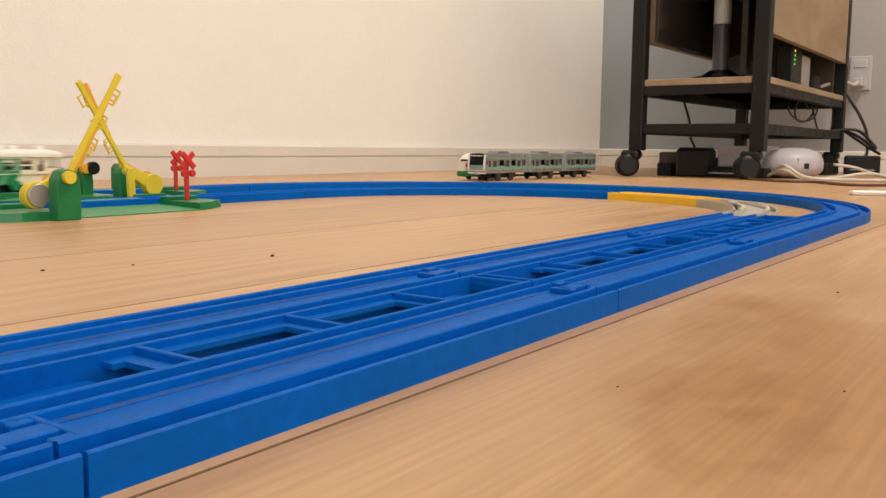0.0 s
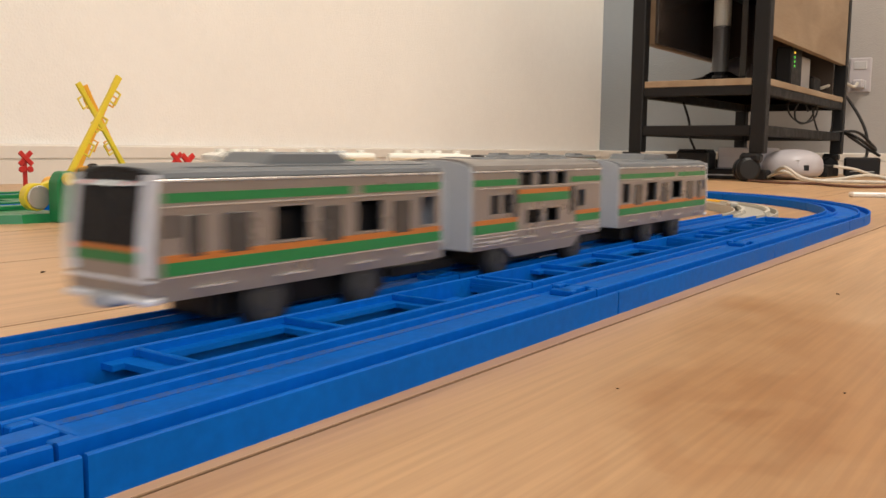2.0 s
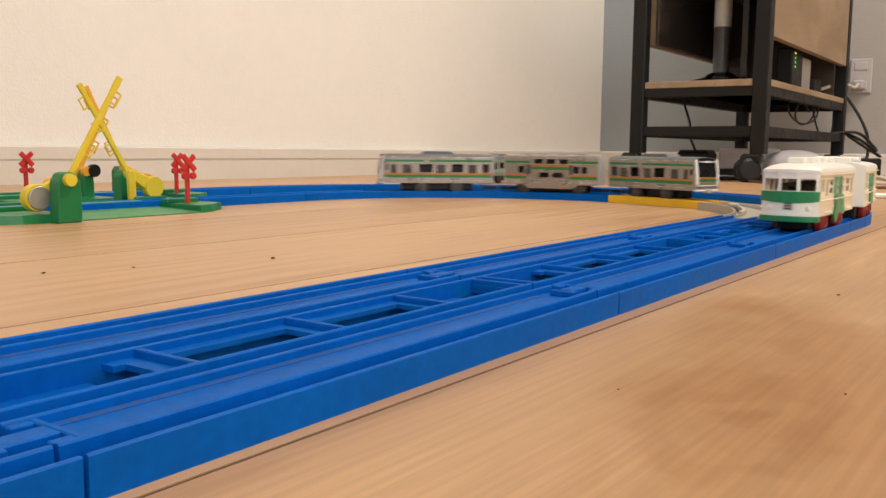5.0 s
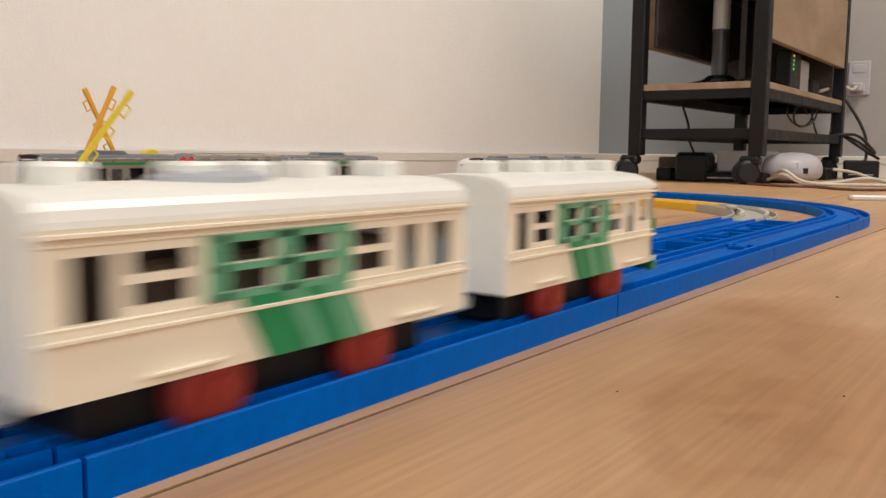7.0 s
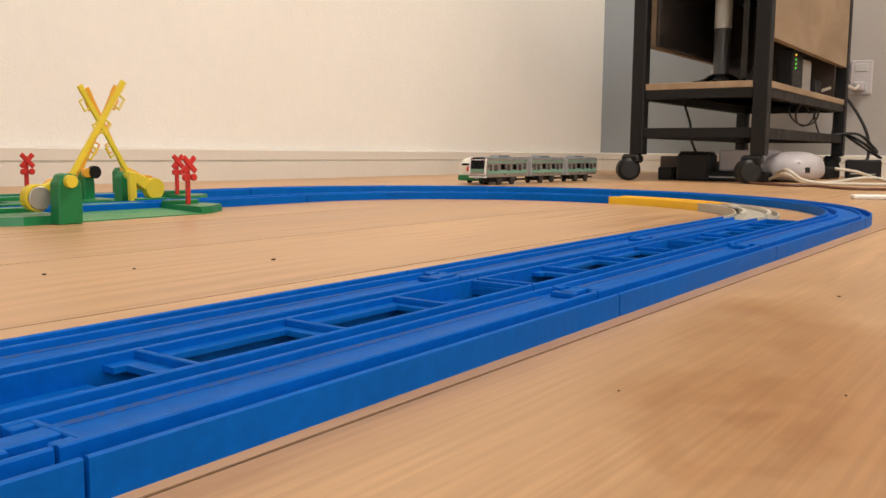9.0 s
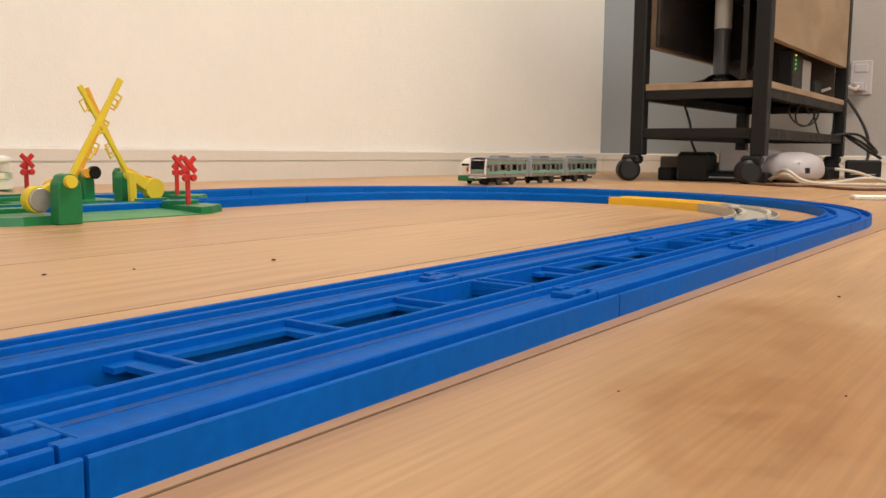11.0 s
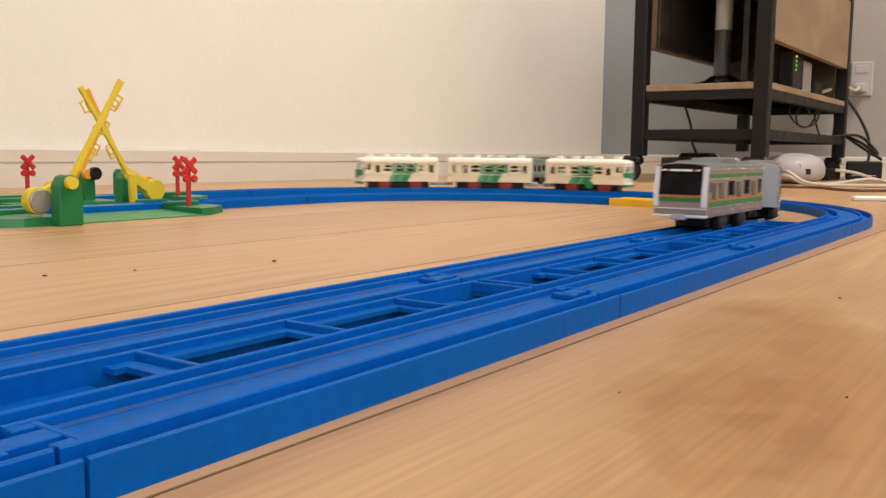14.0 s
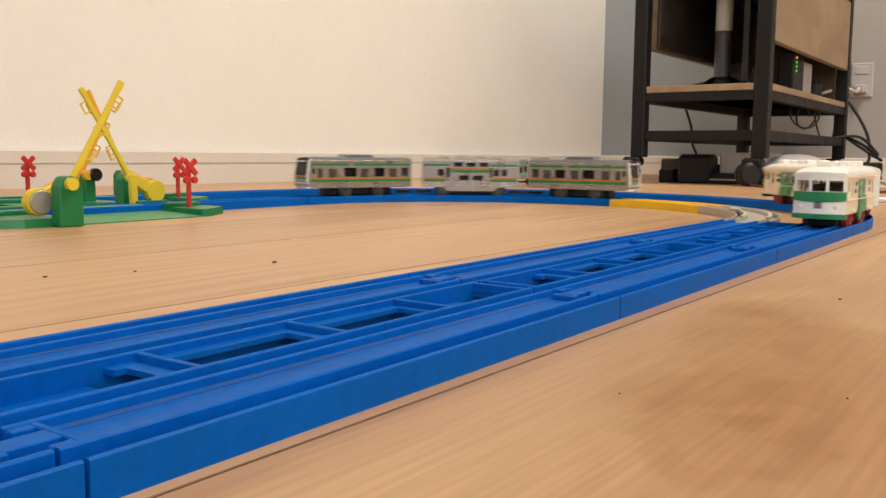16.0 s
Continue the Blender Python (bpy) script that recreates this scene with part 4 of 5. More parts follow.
WHITE_PATH = [(0.0, 2.1372), (0.4, 1.9952), (1.0, 1.814), (1.5, 1.6664), (2.0, 1.5188), (2.5, 1.3673), (3.0, 1.2128), (3.5, 1.0524), (4.0, 0.8871), (4.5, 0.7179), (5.0, 0.546),
              (5.5, 0.374), (6.0, 0.203), (6.3, 0.098), (6.5, 0.026), (7.0, -0.1449), (7.5, -0.3034), (8.0, -0.4687), (8.5, -0.6507), (9.0, -0.8524), (9.5, -1.064), (10.0, -1.2812),
              (10.5, -1.4962), (11.0, -1.6962), (11.3, -1.8092), (11.6, -1.9112), (12.0, -2.0311), (12.5, -2.1787), (13.0, -2.3282), (13.5, -2.4739), (14.0, -2.6125), (14.5, -2.772), (15.0, -2.9314),
              (15.5, -3.0967), (16.0, -3.2623)]

# ---- level crossings ----


def gate_arm(mat, lean):
    """A gate arm along +x from its pivot, with three hanging loops and a bent counterweight. lean: +1 or -1, the way it points."""
    b = box(-0.002, 0.104, -0.0018, 0.0018, -0.0026, 0.0026, 0.0006)
    box(0.097, 0.1085, -0.0016, 0.0016, -0.0030, 0.0032, 0.0006, bm=b)
    for u in (0.033, 0.061, 0.089):
        for q in ((u - 0.0065, u - 0.0050, -0.0095, -0.002), (u + 0.0050, u + 0.0065, -0.0095, -0.002), (u - 0.0065, u + 0.0065, -0.0098, -0.0084)):
            box(q[0], q[1], -0.0008, 0.0008, q[2], q[3], 0.0003, bm=b)
    lathe([(0.0048, -0.003), (0.0052, -0.0025), (0.0052, 0.002), (0.0048, 0.003)], 18, "y", bm=b)
    a = radians(148)
    ux, uz = math.cos(a), math.sin(a)
    n = (-uz, ux)
    prism([(0.004 * n[0], 0.004 * n[1]), (0.033 * ux + 0.008 * n[0], 0.033 * uz + 0.008 * n[1]), (0.033 * ux - 0.008 * n[0], 0.033 * uz - 0.008 * n[1]), (-0.005 * n[0], -0.005 * n[1])], 0.007, bm=b, m=pose(0, -0.0035, 0), bevel=0.0008)
    lathe([(0.0115, -0.0048), (0.0120, -0.004), (0.0120, 0.004), (0.0115, 0.0048)], 26, "y", bm=b, m=pose(0.035 * ux, 0, 0.035 * uz))
    if lean < 0:
        b.transform(Matrix.Diagonal((-1, 1, 1, 1)))
    return b


def crossing(mat, label, arm_label, near_x, far_x, near_y, near_arm_y, reach):
    thing = empty("level_crossing", pose(0, 0, 0), label, "toy crossing", "toy level crossings")
    # deck halves with clipped corners; the track runs between them
    def deck(out, y1, s):
        b = bmesh.new()
        lo = [b.verts.new((x, s * y, 0.0)) for x, y in out]
        hi = [b.verts.new((x, s * (y + (0.0015 if y < y1 else 0)), 0.0068)) for x, y in out]
        b.faces.new(lo)
        b.faces.new(hi)
        for k in range(len(out)):
            b.faces.new((lo[k], lo[(k + 1) % len(out)], hi[(k + 1) % len(out)], hi[k]))
        return b
    for s, name in ((1, "front_deck"), (-1, "rear_deck")):
        x0, x1, c, y0, y1 = -0.118, 0.127, 0.028, (-0.084 if s > 0 else -0.071), -0.0195
        xl = -0.0495 if near_y < -0.06 and s > 0 else -0.0045
        d = part(name, deck([(x0, y1), (x0, y0 + c * 0.6), (x0 + c, y0), (xl, y0), (xl, y1)], y1, s), GREEN, thing)
        part(name, deck([(0.0825, y1), (0.0825, y0 + 0.004), (x1 - c, y0 + 0.009), (x1, y0 + c), (x1, y1)], y1, s), GREEN, thing)
        for q in ((-0.116, xl - 0.0015), (0.083, 0.120)):
            part("kerb", box(q[0], q[1], min(s * -0.030, s * -0.0196), max(s * -0.030, s * -0.0196), 0.0066, 0.0105, 0.0006), GREEN, d)
        r = bmesh.new()
        ye = -0.0848 if s > 0 else 0.0718
        v = [r.verts.new(w) for w in ((xl + 0.0002, ye, 0.0010), (0.0823, ye + s * 0.004, 0.0010), (0.0823, s * -0.0197, 0.0034), (xl + 0.0002, s * -0.0197, 0.0034),
                                      (xl + 0.0002, ye, 0.0002), (0.0823, ye + s * 0.004, 0.0002), (0.0823, s * -0.0197, 0.0002), (xl + 0.0002, s * -0.0197, 0.0002))]
        for f in ((0, 1, 2, 3), (4, 5, 6, 7), (0, 1, 5, 4), (1, 2, 6, 5), (2, 3, 7, 6), (3, 0, 4, 7)):
            r.faces.new([v[k] for k in f])
        part("road_ramp", r, GREEN_PALE, d, "pale green sloping road ramp")
    part("road_plate", box(0.004, 0.074, -0.0082, 0.0082, 0.0064, 0.0084, 0.0004), GREEN_PALE, thing)
    arms = []
    for s, px in ((1, near_x), (-1, far_x)):
        if s > 0:   # broad near post, its foot in line with the edge of the deck
            y, ya, k = near_y, near_arm_y, reach
            out = [(-0.0155, 0.0), (0.0095, 0.0), (0.0098, 0.022), (0.0085, 0.032), (0.004, 0.0385), (-0.003, 0.0402), (-0.0100, 0.0390), (-0.0150, 0.032)]
            if near_y > -0.06:
                out = [(u * 0.5 + 0.002, w * 0.9) for u, w in out]
            else:
                out = [(u * 0.82 - 0.0105, w) for u, w in out]
        else:       # slim far post behind its arm
            y, ya, k = 0.048, 0.030, reach
            out = [(-0.001, 0.0), (0.012, 0.0), (0.012, 0.030), (0.009, 0.0365), (0.003, 0.0365), (-0.001, 0.031)]
        out = [(px + u, w) for u, w in out]
        post = part("gate_post", prism(out, 0.013, m=pose(0, y - 0.0065, 0), bevel=0.001), GREEN, thing)
        if s > 0:
            part("hinge_pin", lathe([(0.0050, 0), (0.0050, 0.0052), (0.0040, 0.0062), (0.0008, 0.0064)], 18, "y", m=pose(px - (0.0142 if near_y < -0.06 else 0.004), y - 0.0112, 0.0338)), mat, post)
            if near_y > -0.06:
                part("stop_knob", lathe([(0.0062, -0.003), (0.0068, -0.002), (0.0068, 0.003), (0.0062, 0.004)], 18, "y", m=pose(px + 0.004, y - 0.0105, 0.0345)), BLACK, post, "round black stop knob")
        else:
            part("hinge_strap", prism([(px - 0.0045, 0.0062), (px + 0.0035, 0.0062), (px + 0.0030, 0.030), (px + 0.001, 0.0365), (px - 0.004, 0.0365), (px - 0.0055, 0.031)], 0.004, m=pose(0, ya - 0.008, 0), bevel=0.0006), mat, post)
        mesh = gate_arm(mat, s)
        mesh.transform(Matrix.Scale(k, 4))
        arm = part("gate_arm", mesh, mat, thing, arm_label)
        arm.matrix_basis = pose(px, ya, 0.0338)
        side = -0.0048 if s > 0 else 0.0048 + 0.0026
        part("weight", lathe([(0.0098 * k, 0), (0.0102 * k, -0.0006), (0.0102 * k, -0.0022), (0.0096 * k, -0.0026)], 26, "y", m=pose(s * k * 0.035 * math.cos(radians(148)), side, k * 0.035 * math.sin(radians(148)))), STEEL, arm, "round grey metal counterweight")
        arms.append((arm, px, ya, s))
    return thing, arms


def crossing_sign(x, y):
    thing = empty("crossing_sign", pose(x, y, 0.0066), "small red plastic crossbuck railway sign on a post", "toy sign", "red crossbuck signs")
    part("post", box(-0.0021, 0.0021, -0.0018, 0.0018, 0, 0.040, 0.0006), RED, thing)
    for a in (45, -45):
        part("crossed_board", box(-0.0100, 0.0100, -0.0012, 0.0012, -0.0026, 0.0026, 0.0005), RED, thing, m=pose(0, -0.0022 - 0.001 * (a > 0), 0.0385, 0, a, 0))
    b = lathe([(0.0034, 0), (0.0036, -0.002), (0.0030, -0.003)], 16, "y", m=pose(-0.0048, 0, 0))
    lathe([(0.0034, 0), (0.0036, -0.002), (0.0030, -0.003)], 16, "y", bm=b, m=pose(0.0048, 0, 0))
    box(-0.006, 0.006, -0.001, 0.001, -0.0015, 0.0015, bm=b)
    part("warning_lamps", b, RED, thing, m=pose(0, -0.0015, 0.0262))
    return thing


CLABEL = "green toy level crossing with {} gate arms and pale ramps"
front_unit, front_arms = crossing(GATE_YELLOW, CLABEL.format("yellow"), "yellow gate arm with hanging loops", -0.0446, 0.0829, -0.0885, -0.072, 0.905)
front_unit.matrix_basis = pose(0.367, YF_IN, 0)
rear_unit, rear_arms = crossing(GATE_ORANGE, CLABEL.format("orange"), "orange gate arm with hanging loops", -0.023, 0.074, -0.041, -0.030, 0.97)
rear_unit.matrix_basis = pose(0.481, YF_OUT, 0)
crossing_sign(0.465, YF_IN - 0.041)
crossing_sign(0.573, YF_OUT - 0.044)
crossing_sign(0.449, YF_OUT + 0.058)

# ---- parked toys ----
px, py = 1.245, 0.727
for k, (length, cab) in enumerate(((0.139, -1), (0.128, 0), (0.134, 0))):
    car = silver_car(length, cab, stripes=(PALE_GREEN_STRIPE, PALE_GREEN_STRIPE), label="parked silver toy train car with sage green stripe on the floor", group="parked toy train cars")
    car.matrix_basis = pose(px + length / 2, py, -0.0043, 0, 0, -1.0)
    px += length + 0.018
    py -= 0.002


def small_nose():
    thing = empty("toy_engine", pose(1.350, 0.783, 0, 0, 0, 0), "white toy engine with green skirt and red nose lamp", "toy train")
    part("body", roof_mesh(-0.060, 0.060, 0.0185, 0.016, 0.030, 0.050, 0.6, 0.0), CREAM_WHITE, thing)
    part("skirt", box(-0.064, 0.058, -0.0190, 0.0190, 0.006, 0.0165, 0.002), GREEN, thing)
    part("windscreen", box(-0.0608, -0.058, -0.012, 0.012, 0.0345, 0.0385, 0.0008), DARK_GLASS, thing)
    part("nose_lamp", lathe([(0.0055, 0), (0.0055, -0.003), (0.0035, -0.005), (0.001, -0.0055)], 18, "x", m=pose(-0.060, -0.006, 0.028)), RED, thing)
    for x in (-0.03, 0.03):
        for y in (-0.0135, 0.0135):
            wheel(thing, x, y, 0.0082, GREY_PLASTIC, WHEEL_BLACK).location.z = 0.0082
    return thing


small_nose()

# ---- steel rack ----
RX0, RX1, RY0, RY1 = 1.760, 2.560, 0.368, 0.662
rack = empty("storage_rack", pose(0, 0, 0), "black steel rack with oak-effect boards on castors", "shelf")
for x in (RX0, RX1 - 0.03):
    for y in (RY0, RY1 - 0.03):
        part("post", box(x, x + 0.03, y, y + 0.03, 0.058, 0.95, 0.002), BLACK_STEEL, rack)
        w = part("castor", lathe([(0.019, -0.018), (0.0250, -0.014), (0.0250, -0.004), (0.019, -0.002), (0.019, 0.002), (0.0250, 0.004), (0.0250, 0.014), (0.019, 0.018)], 26, "y", m=pose(x + 0.006, y + 0.034, 0.0250, 0, 0, -55)), BLACK, rack)
        part("fork", box(-0.017, 0.017, -0.012, 0.030, 0.038, 0.059, 0.006), BLACK, w, m=w.matrix_basis.inverted() @ pose(x + 0.012, y + 0.018, 0))
for z, t in ((0.094, 0.022), (0.178, 0.020), (0.48, 0.022)):
    for y in (RY0 + 0.004, RY1 - 0.026):
        part("side_rail", box(RX0 + 0.03, RX1 - 0.03, y, y + 0.022, z, z + t, 0.0015), BLACK_STEEL, rack)
    for x in (RX0 + 0.004, RX1 - 0.026):
        part("cross_rail", box(x, x + 0.022, RY0 + 0.03, RY1 - 0.03, z, z + t, 0.0015), BLACK_STEEL, rack)
for z in (0.198, 0.502):
    b = box(RX0 + 0.004, RX1 - 0.004, RY0 + 0.031, RY1 - 0.031, z, z + 0.014, 0.001)
    box(RX0 + 0.031, RX1 - 0.031, RY0 + 0.003, RY1 - 0.003, z, z + 0.0138, 0.001, bm=b)
    part("board", b, SHELF_WOOD, rack, "oak-effect shelf board")
part("side_board", box(RX0 + 0.032, RX1 - 0.032, RY0 + 0.002, RY0 + 0.018, 0.298, 0.478, 0.001), SHELF_WOOD, rack, "oak-effect side panel")
part("side_board", box(RX0 + 0.032, RX1 - 0.032, RY1 - 0.018, RY1 - 0.002, 0.298, 0.478, 0.001), SHELF_WOOD, rack, "oak-effect side panel")
part("panel_insert", box(RX0 + 0.085, RX1 - 0.05, RY1 - 0.026, RY1 - 0.0185, 0.302, 0.474, 0.001), TINTED, rack, "dark tinted glossy panel")
part("back_panel", box(RX1 - 0.040, RX1 - 0.030, RY0 + 0.03, RY1 - 0.03, 0.215, 0.478), DARK_BOARD, rack, "dark brown back panel")


def pedestal():
    thing = empty("fan_stand", pose(2.02, 0.548, 0.212), "grey pedestal stand on a round glossy black foot", "stand")
    part("foot", lathe([(0.088, 0), (0.089, 0.008), (0.074, 0.018), (0.040, 0.027), (0.024, 0.036), (0.001, 0.0365)], 36), GLOSS_BLACK, thing, "glossy black round foot")
    part("column", lathe([(0.019, 0.02), (0.019, 0.135), (0.020, 0.137), (0.020, 0.142), (0.001, 0.143)], 24), DARK_GREY, thing)
    part("upper_column", lathe([(0.020, 0.143), (0.020, 0.255), (0.017, 0.26), (0.001, 0.261)], 24), CREAM_WHITE, thing, "white upper column")
    return thing


pedestal()
scr = empty("display_screen", pose(2.02, 0.492, 0.212, 0, 0, 13), "glossy black flat screen standing edge-on", "screen")
part("panel", box(-0.05, 0.16, -0.006, 0.006, 0.02, 0.262, 0.004), GLOSS_BLACK, scr)
part("foot", box(-0.03, 0.10, -0.035, 0.035, 0, 0.008, 0.003), GLOSS_BLACK, scr)
part("bezel", box(-0.052, -0.049, -0.007, 0.007, 0.02, 0.262, 0.001), GLOSS_BLACK, scr)


def router(x, y):
    thing = empty("modem_router", pose(x, y, 0.212), "upright black modem with green and amber lamps", "router")
    part("case", box(-0.015, 0.085, -0.018, 0.018, 0, 0.095, 0.003), BLACK, thing)
    for k, z in enumerate((0.083, 0.072, 0.062, 0.052)):
        part("indicator", box(0.010 - 0.003, 0.010 + 0.003, -0.0196, -0.0178, z - 0.0021, z + 0.0021), LED_AMBER if k == 0 else LED_GREEN, thing)
    return thing


router(2.10, 0.420)
g = empty("telephone_box", pose(2.235, 0.43, 0.212), "upright grey network box", "router")
part("case", box(-0.02, 0.07, -0.02, 0.02, 0, 0.085, 0.003), GREY_TRIM, g)
g = empty("power_adapter", pose(2.36, 0.425, 0.212), "small black power adapter on the shelf board", "adapter")
part("case", box(-0.035, 0.05, -0.02, 0.02, 0, 0.045, 0.006), BLACK, g)
part("plug", box(0.05, 0.06, -0.008, 0.008, 0.01, 0.03, 0.002), BLACK, g)
b = bmesh.new()
bmesh.ops.create_icosphere(b, subdivisions=3, radius=1)
for v in b.verts:
    n = noise.noise(v.co * 2.1) * 0.2
    v.co = Vector((v.co.x * 0.13 * (1 + n), v.co.y * 0.060 * (1 + n), max(-0.036, v.co.z * 0.055 * (1 + n))))
tagged(part("cloth_bundle", b, WHITE_ABS, smooth=True, m=pose(2.28, 0.590, 0.248)), "soft white folded cloth bundle on the shelf", "cloth")


def block(name, m, size, mat, label, category, bevel=0.003, extra=None):
    thing = empty(name, m, label, category)
    part("case", box(-size[0] / 2, size[0] / 2, -size[1] / 2, size[1] / 2, 0, size[2], bevel), mat, thing)
    for q in extra or ():
        part(q[0], box(*q[1], 0.0008), q[2], thing)
    return thing


block("power_box", pose(1.93, 0.565, 0, 0, 0, 10), (0.13, 0.070, 0.062), BLACK, "black plastic power box on the floor", "box", 0.004, [("lid", (-0.06, 0.06, -0.03, 0.03, 0.0615, 0.066), BLACK)])
block("black_case", pose(1.98, 0.500, 0.0, 0, 0, -4), (0.20, 0.23, 0.022), BLACK, "flat black device lying under the rack", "box", 0.003, [("slot", (-0.1012, -0.098, -0.08, 0.05, 0.008, 0.011), GREY_TRIM)])
block("white_box", pose(2.02, 0.470, 0.0225, 0, 0, 3), (0.16, 0.105, 0.048), WHITE_ABS, "pale grey box lying on a black device", "box", 0.003, [("seam", (-0.0806, -0.079, -0.05, 0.05, 0.024, 0.026), GREY_TRIM)])
block("small_adapter", pose(1.90, 0.622, 0), (0.05, 0.035, 0.03), BLACK, "small black adapter beside a castor", "adapter")


def dome():
    thing = empty("wifi_unit", pose(1.985, 0.362, 0.0), "rounded white plastic router lying on the floor", "router")
    b = bmesh.new()
    bmesh.ops.create_uvsphere(b, u_segments=32, v_segments=18, radius=1)
    for v in b.verts:
        c = v.co
        v.co = Vector((math.copysign(abs(c.x) ** 0.8, c.x) * 0.085, math.copysign(abs(c.y) ** 0.8, c.y) * 0.060, 0.026 + (math.copysign(abs(c.z) ** 0.75, c.z) * (0.042 if c.z > 0 else 0.026))))
    body = part("shell", b, WHITE_ABS, thing, smooth=True)
    for j in range(5):
        part("label_bar", box(-0.0012, 0.0012, -0.030, -0.006, -0.0011, 0.0011), GREY_TRIM, thing, m=pose(-0.078 + 0.003 * abs(j - 2) * 0.3, 0.0, 0.022 + j * 0.0055, 0, 12 * (j - 1), 0))
    part("socket", box(-0.004, 0.004, -0.008, 0.008, -0.006, 0.006, 0.001), BLACK, thing, m=pose(-0.066, -0.040, 0.028, 0, 0, 30))
    return thing


dome()
block("cable_adapter", pose(2.46, 0.302, 0, 0, 0, 12), (0.075, 0.085, 0.050), BLACK, "black power adapter brick on the floor", "adapter", 0.004, [("rib", (-0.0385, -0.036, -0.03, 0.03, 0.012, 0.014), GREY_TRIM)])
block("long_case", pose(2.30, 0.60, 0), (0.12, 0.30, 0.040), BLACK, "long black case under the rack by the wall", "box")
block("black_basket", pose(2.02, 0.640, 0, 0, 0, 6), (0.14, 0.06, 0.055), DARK_BOARD, "dark brown box under the rack", "box")
block("grey_tray", pose(2.35, 0.40, 0, 0, 0, 0), (0.14, 0.10, 0.03), BLACK, "flat black box under the rack", "box")
FR = 0.0035
tagged(part("white_cable", tube([(1.90, 0.40, FR), (1.84, 0.345, 0.02), (1.86, 0.31, FR), (1.95, 0.27, FR), (2.02, 0.225, 0.012), (2.05, 0.20, 0.010), (2.00, 0.165, FR), (1.93, 0.13, FR), (1.90, 0.07, FR)], FR), CABLE_WHITE, smooth=True), "white cable lying in a loop on the floor", "cable", "loose cables")
tagged(part("white_cable", tube([(1.90, 0.385, 0.012), (1.80, 0.335, 0.030), (1.80, 0.300, 0.010), (1.83, 0.26, FR), (1.84, 0.19, FR), (1.85, 0.12, FR), (1.86, 0.04, FR)], FR), CABLE_WHITE, smooth=True), "white cable trailing across the floor", "cable", "loose cables")
tagged(part("white_cable", tube([(2.10, 0.30, 0.03), (2.12, 0.26, 0.024), (2.2, 0.225, 0.008), (2.26, 0.18, FR)], FR), CABLE_WHITE, smooth=True), "short white cable to an adapter", "cable", "loose cables")
tagged(part("brown_cable", tube([(1.80, 0.42, 0.003), (1.72, 0.37, 0.003), (1.66, 0.30, 0.003), (1.67, 0.25, 0.003), (1.60, 0.20, 0.003), (1.57, 0.16, 0.003), (1.60, 0.12, 0.003), (1.66, 0.08, 0.003)], 0.0026), CABLE_BROWN, smooth=True), "thin dark brown cable on the floor", "cable", "loose cables")
tagged(part("white_strip", box(-0.08, 0.08, -0.009, 0.009, 0, 0.007, 0.002), SKIRT, m=pose(1.27, 0.035, 0, 0, 0, -62)), "flat white plastic strip lying on the floor", "strip")

# ---- end wall socket and its leads ----
sock = empty("wall_socket", pose(X1, 0.370, 0.288), "white wall socket with plugs in it", "socket")
part("plate", box(-0.008, 0.0, -0.030, 0.030, -0.050, 0.050, 0.003), WHITE_ABS, sock)
for z in (0.028, -0.028):
    part("outlet", box(-0.0105, -0.007, -0.018, 0.018, z - 0.012, z + 0.012, 0.002), GREY_TRIM, sock)
part("plug", box(-0.040, -0.010, -0.014, 0.014, -0.040, -0.014, 0.004), WHITE_ABS, sock)
tagged(part("black_cable", tube([(2.54, 0.43, 0.238), (2.60, 0.392, 0.232), (2.61, 0.352, 0.18), (2.61, 0.322, 0.12), (2.60, 0.314, 0.07), (2.55, 0.308, 0.05), (2.48, 0.303, 0.046)], 0.0042), CABLE_BLACK, smooth=True), "thick black power lead hanging from the rack", "cable", "loose cables")
tagged(part("black_cable", tube([(2.50, 0.42, 0.11), (2.55, 0.34, 0.12), (2.58, 0.30, 0.085), (2.54, 0.285, 0.07), (2.50, 0.32, 0.10), (2.53, 0.36, 0.115), (2.57, 0.31, 0.075), (2.52, 0.27, 0.055)], 0.004), CABLE_BLACK, smooth=True), "bundled black lead hanging beside the rack", "cable", "loose cables")
tagged(part("white_cable", tube([(2.71, 0.370, 0.262), (2.67, 0.372, 0.250), (2.62, 0.385, 0.256), (2.55, 0.40, 0.25), (2.48, 0.42, 0.235)], 0.0045), CABLE_WHITE, smooth=True), "white lead from the wall socket to the rack", "cable", "loose cables")
loops = []
for k in range(26):
    a = 2 * math.pi * k / 11
    loops.append((2.14 + 0.09 * math.cos(a) + 0.004 * k, 0.392 + 0.012 * math.sin(a * 0.7), 0.162 + 0.030 * math.sin(a)))
tagged(part("black_cable", tube(loops, 0.0022, 6, per=4), CABLE_BLACK, smooth=True), "coiled thin black lead hanging under the shelf", "cable", "loose cables")
tagged(part("black_cable", tube([(2.30, 0.40, 0.178), (2.33, 0.39, 0.12), (2.42, 0.385, 0.10), (2.50, 0.39, 0.13), (2.53, 0.395, 0.178)], 0.0022, 6), CABLE_BLACK, smooth=True), "thin black lead sagging under the shelf", "cable", "loose cables")
tagged(part("black_cable", tube([(1.98, 0.62, 0.178), (1.97, 0.60, 0.13), (1.93, 0.585, 0.10), (1.93, 0.57, 0.066)], 0.003, 6), CABLE_BLACK, smooth=True), "thin black lead dropping to a power box", "cable", "loose cables")

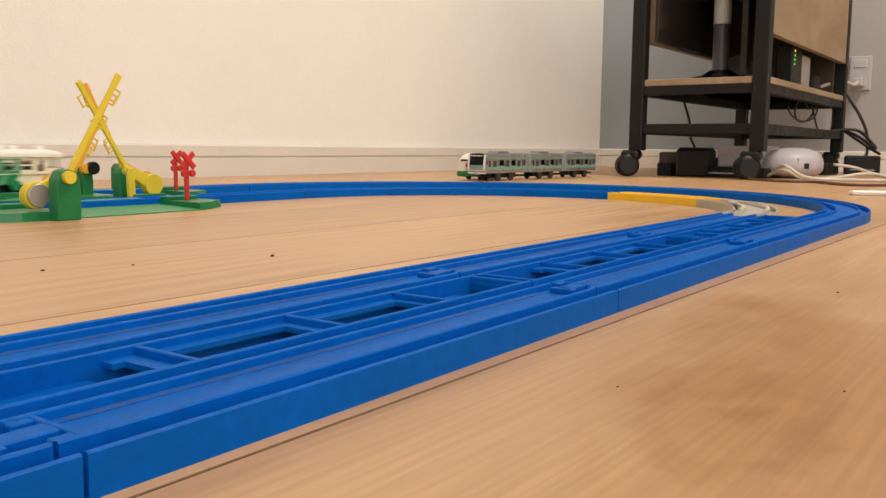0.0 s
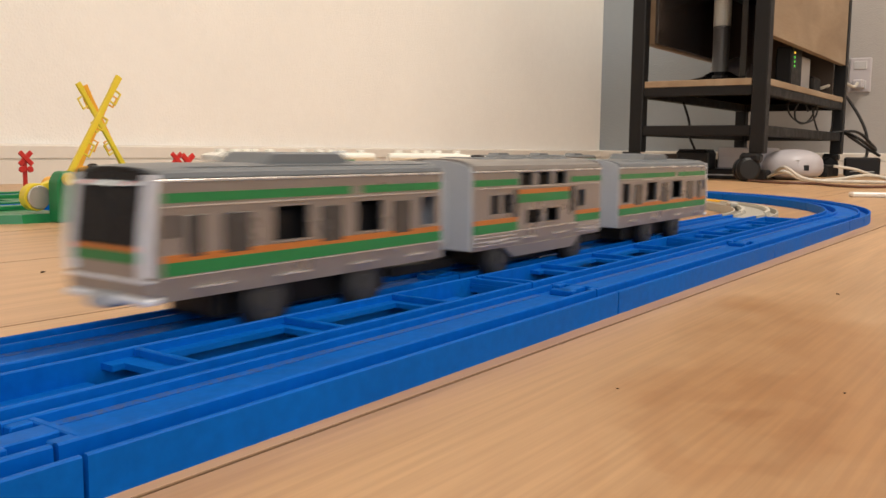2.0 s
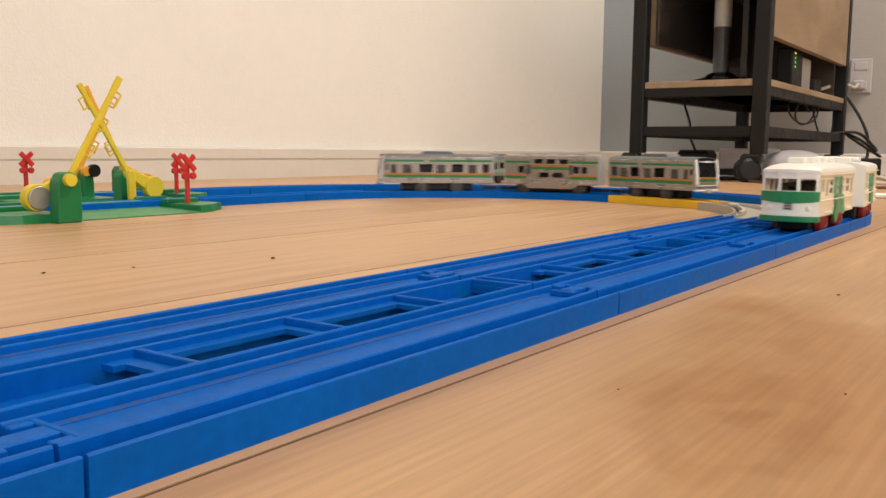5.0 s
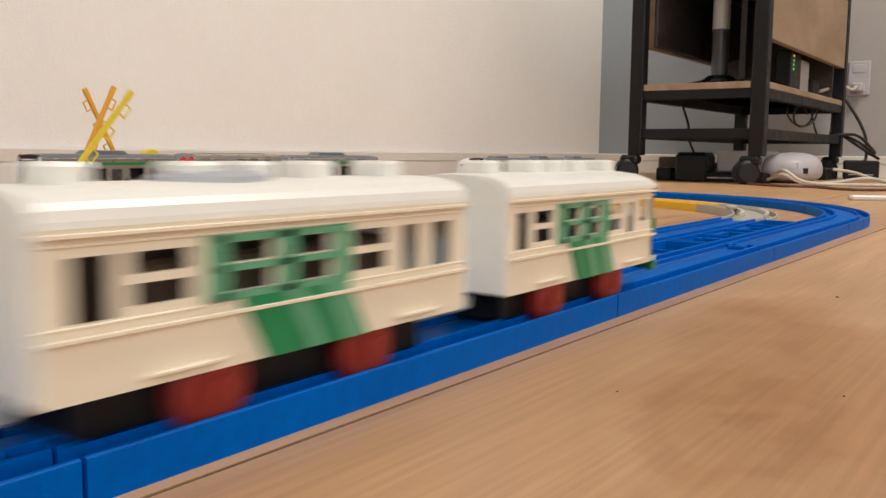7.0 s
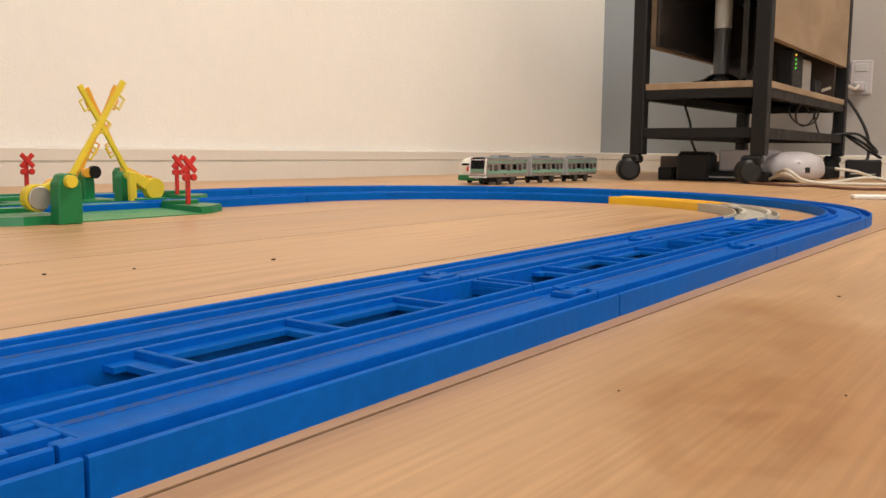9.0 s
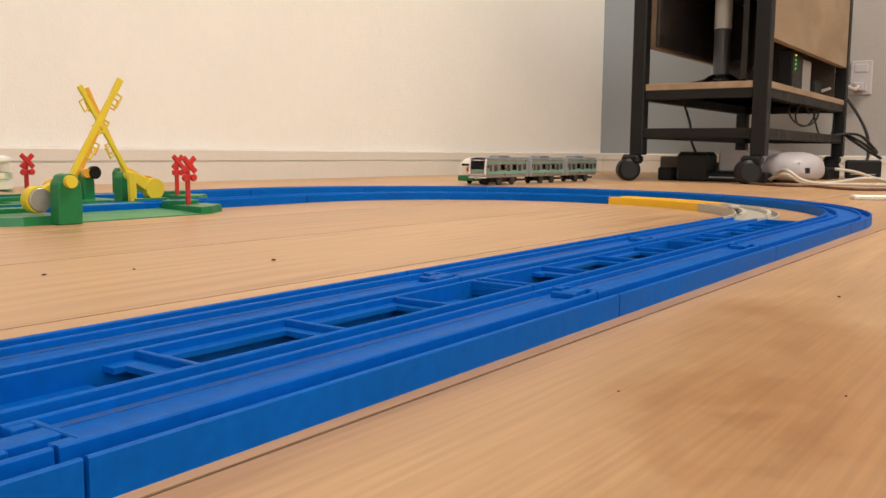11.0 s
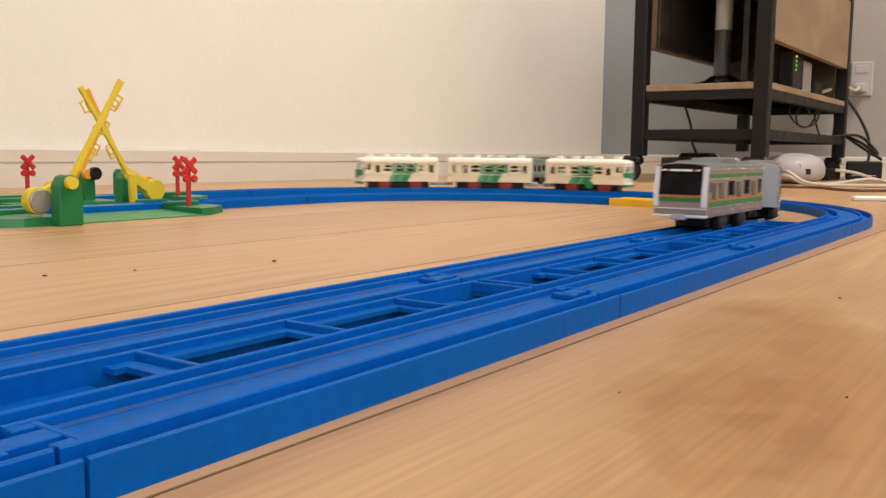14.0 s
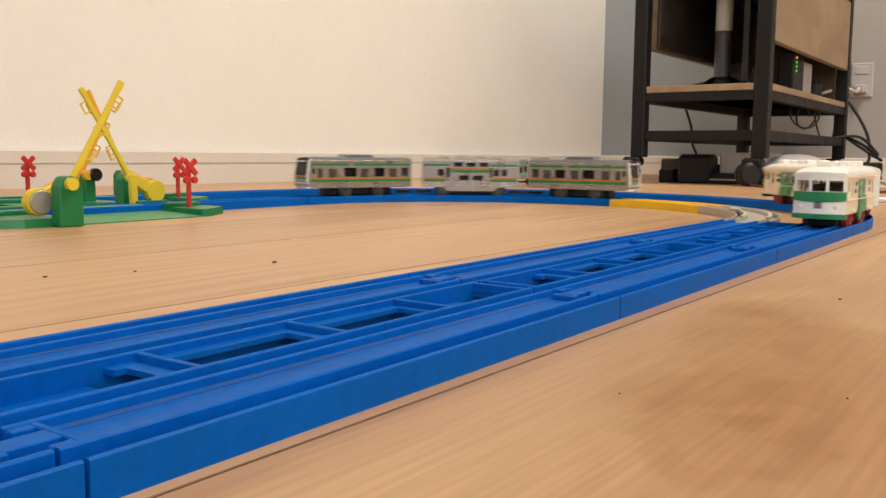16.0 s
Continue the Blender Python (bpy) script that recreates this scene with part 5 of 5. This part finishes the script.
# ---- crumbs on the floor ----
for x, y, r in ((0.2522, 0.2183, 0.0012), (0.1522, -0.0896, 0.0004), (0.1445, 0.2598, 0.0009), (0.1828, 0.2446, 0.0007), (0.1215, -0.0420, 0.0003), (0.3180, -0.0560, 0.0006)):
    b = bmesh.new()
    bmesh.ops.create_icosphere(b, subdivisions=1, radius=r)
    for v in b.verts:
        v.co = Vector((v.co.x * 1.5, v.co.y, v.co.z * 0.45)) * (1 + 0.3 * noise.noise(v.co * 900))
    tagged(part("crumb", b, CRUMB, m=pose(x, y, r * 0.42, 0, 0, 40 * x * 90)), "tiny dark crumb lying on the floorboards", "crumb", "crumbs")

# ---- floorboards ----
BOARD = 0.1573
SKEW = radians(-0.68)   # the boards lie slightly askew to the tracks
BW, BLEN = BOARD - 0.0009, 1.818
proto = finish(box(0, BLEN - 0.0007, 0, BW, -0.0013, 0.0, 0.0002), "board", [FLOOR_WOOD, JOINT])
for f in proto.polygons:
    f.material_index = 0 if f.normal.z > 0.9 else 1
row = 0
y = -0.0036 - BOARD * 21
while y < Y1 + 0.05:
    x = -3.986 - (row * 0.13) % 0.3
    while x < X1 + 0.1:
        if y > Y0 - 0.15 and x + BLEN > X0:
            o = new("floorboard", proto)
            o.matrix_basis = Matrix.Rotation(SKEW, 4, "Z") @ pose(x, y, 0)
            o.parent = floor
        x += BLEN
    y += BOARD
    row += 1

# ---- what moves ----
SWING = 59.0   # raised gate
STEEP = 63.5    # raised gate at the back
REST = 3.0     # lowered gate
NEAR_FRONT = [(0.0, SWING), (6.62, SWING), (6.75, 57), (6.9, 54), (7.0, 50), (7.1, 28), (7.2, REST), (8.5, REST), (8.6, 6), (8.75, 13), (8.85, 22), (8.95, 45), (9.05, SWING), (16.0, SWING)]
FAR_FRONT = [(0.0, SWING), (6.3, SWING), (6.4, 45), (6.55, REST), (8.5, REST), (8.6, 10), (8.75, SWING), (16.0, SWING)]
NEAR_REAR = [(0.0, 63.0), (0.05, 63.0), (0.2, 6), (0.4, REST), (1.72, REST), (1.85, 30), (1.95, 63.0), (11.2, 63.0), (11.4, REST), (12.7, REST), (12.8, 25), (12.95, 63.0), (16.0, 63.0)]
FAR_REAR = [(0.0, STEEP), (0.2, STEEP), (0.38, REST), (0.5, REST), (0.6, 18), (0.75, REST), (1.65, REST), (1.78, 30), (1.88, STEEP), (11.5, STEEP), (11.7, REST), (12.65, REST), (12.75, 20), (12.9, STEEP), (16.0, STEEP)]


def spread(path, step):
    """Fills the gaps between distances with more rows, so that cars follow the curve."""
    ts = [t for t, _ in path]
    ss = [s for _, s in path]
    out, t = [], 0.0
    m = [(ss[min(k + 1, len(ss) - 1)] - ss[max(k - 1, 0)]) / (ts[min(k + 1, len(ss) - 1)] - ts[max(k - 1, 0)]) for k in range(len(ss))]
    n = round(ts[-1] / step)
    for i in range(n + 1):
        t = i * step
        k = min(max(0, sum(1 for q in ts if q <= t) - 1), len(ts) - 2)
        d = ts[k + 1] - ts[k]
        u = (t - ts[k]) / d
        h00, h10, h01, h11 = 2 * u ** 3 - 3 * u ** 2 + 1, u ** 3 - 2 * u ** 2 + u, -2 * u ** 3 + 3 * u ** 2, u ** 3 - u ** 2
        out.append((t, h00 * ss[k] + h10 * d * m[k] + h01 * ss[k + 1] + h11 * d * m[k + 1]))
    return out


def motions():
    for cars, path, loop in ((SILVER_CARS, SILVER_PATH, INNER), (WHITE_CARS, WHITE_PATH, OUTER)):
        rows = spread(path, 0.1)
        for car, off in cars:
            walk(car, [(t, car_pose(s + off, loop)) for t, s in rows])
            for w in car.children:
                if w.name.startswith("wheel"):
                    r = w.location.z - 0.0043
                    spun = [(t, pose(*w.location, 0, math.degrees(s / r), 0)) for t, s in spread(path, 1 / 30)]
                    walk(w, spun)
    for arms, near, far in ((front_arms, NEAR_FRONT, FAR_FRONT), (rear_arms, NEAR_REAR, FAR_REAR)):
        for (arm, x, y, s), rows in zip(arms, (near, far)):
            walk(arm, [(t, pose(x, y, 0.0338, 0, -s * a, 0)) for t, a in rows])


motions()
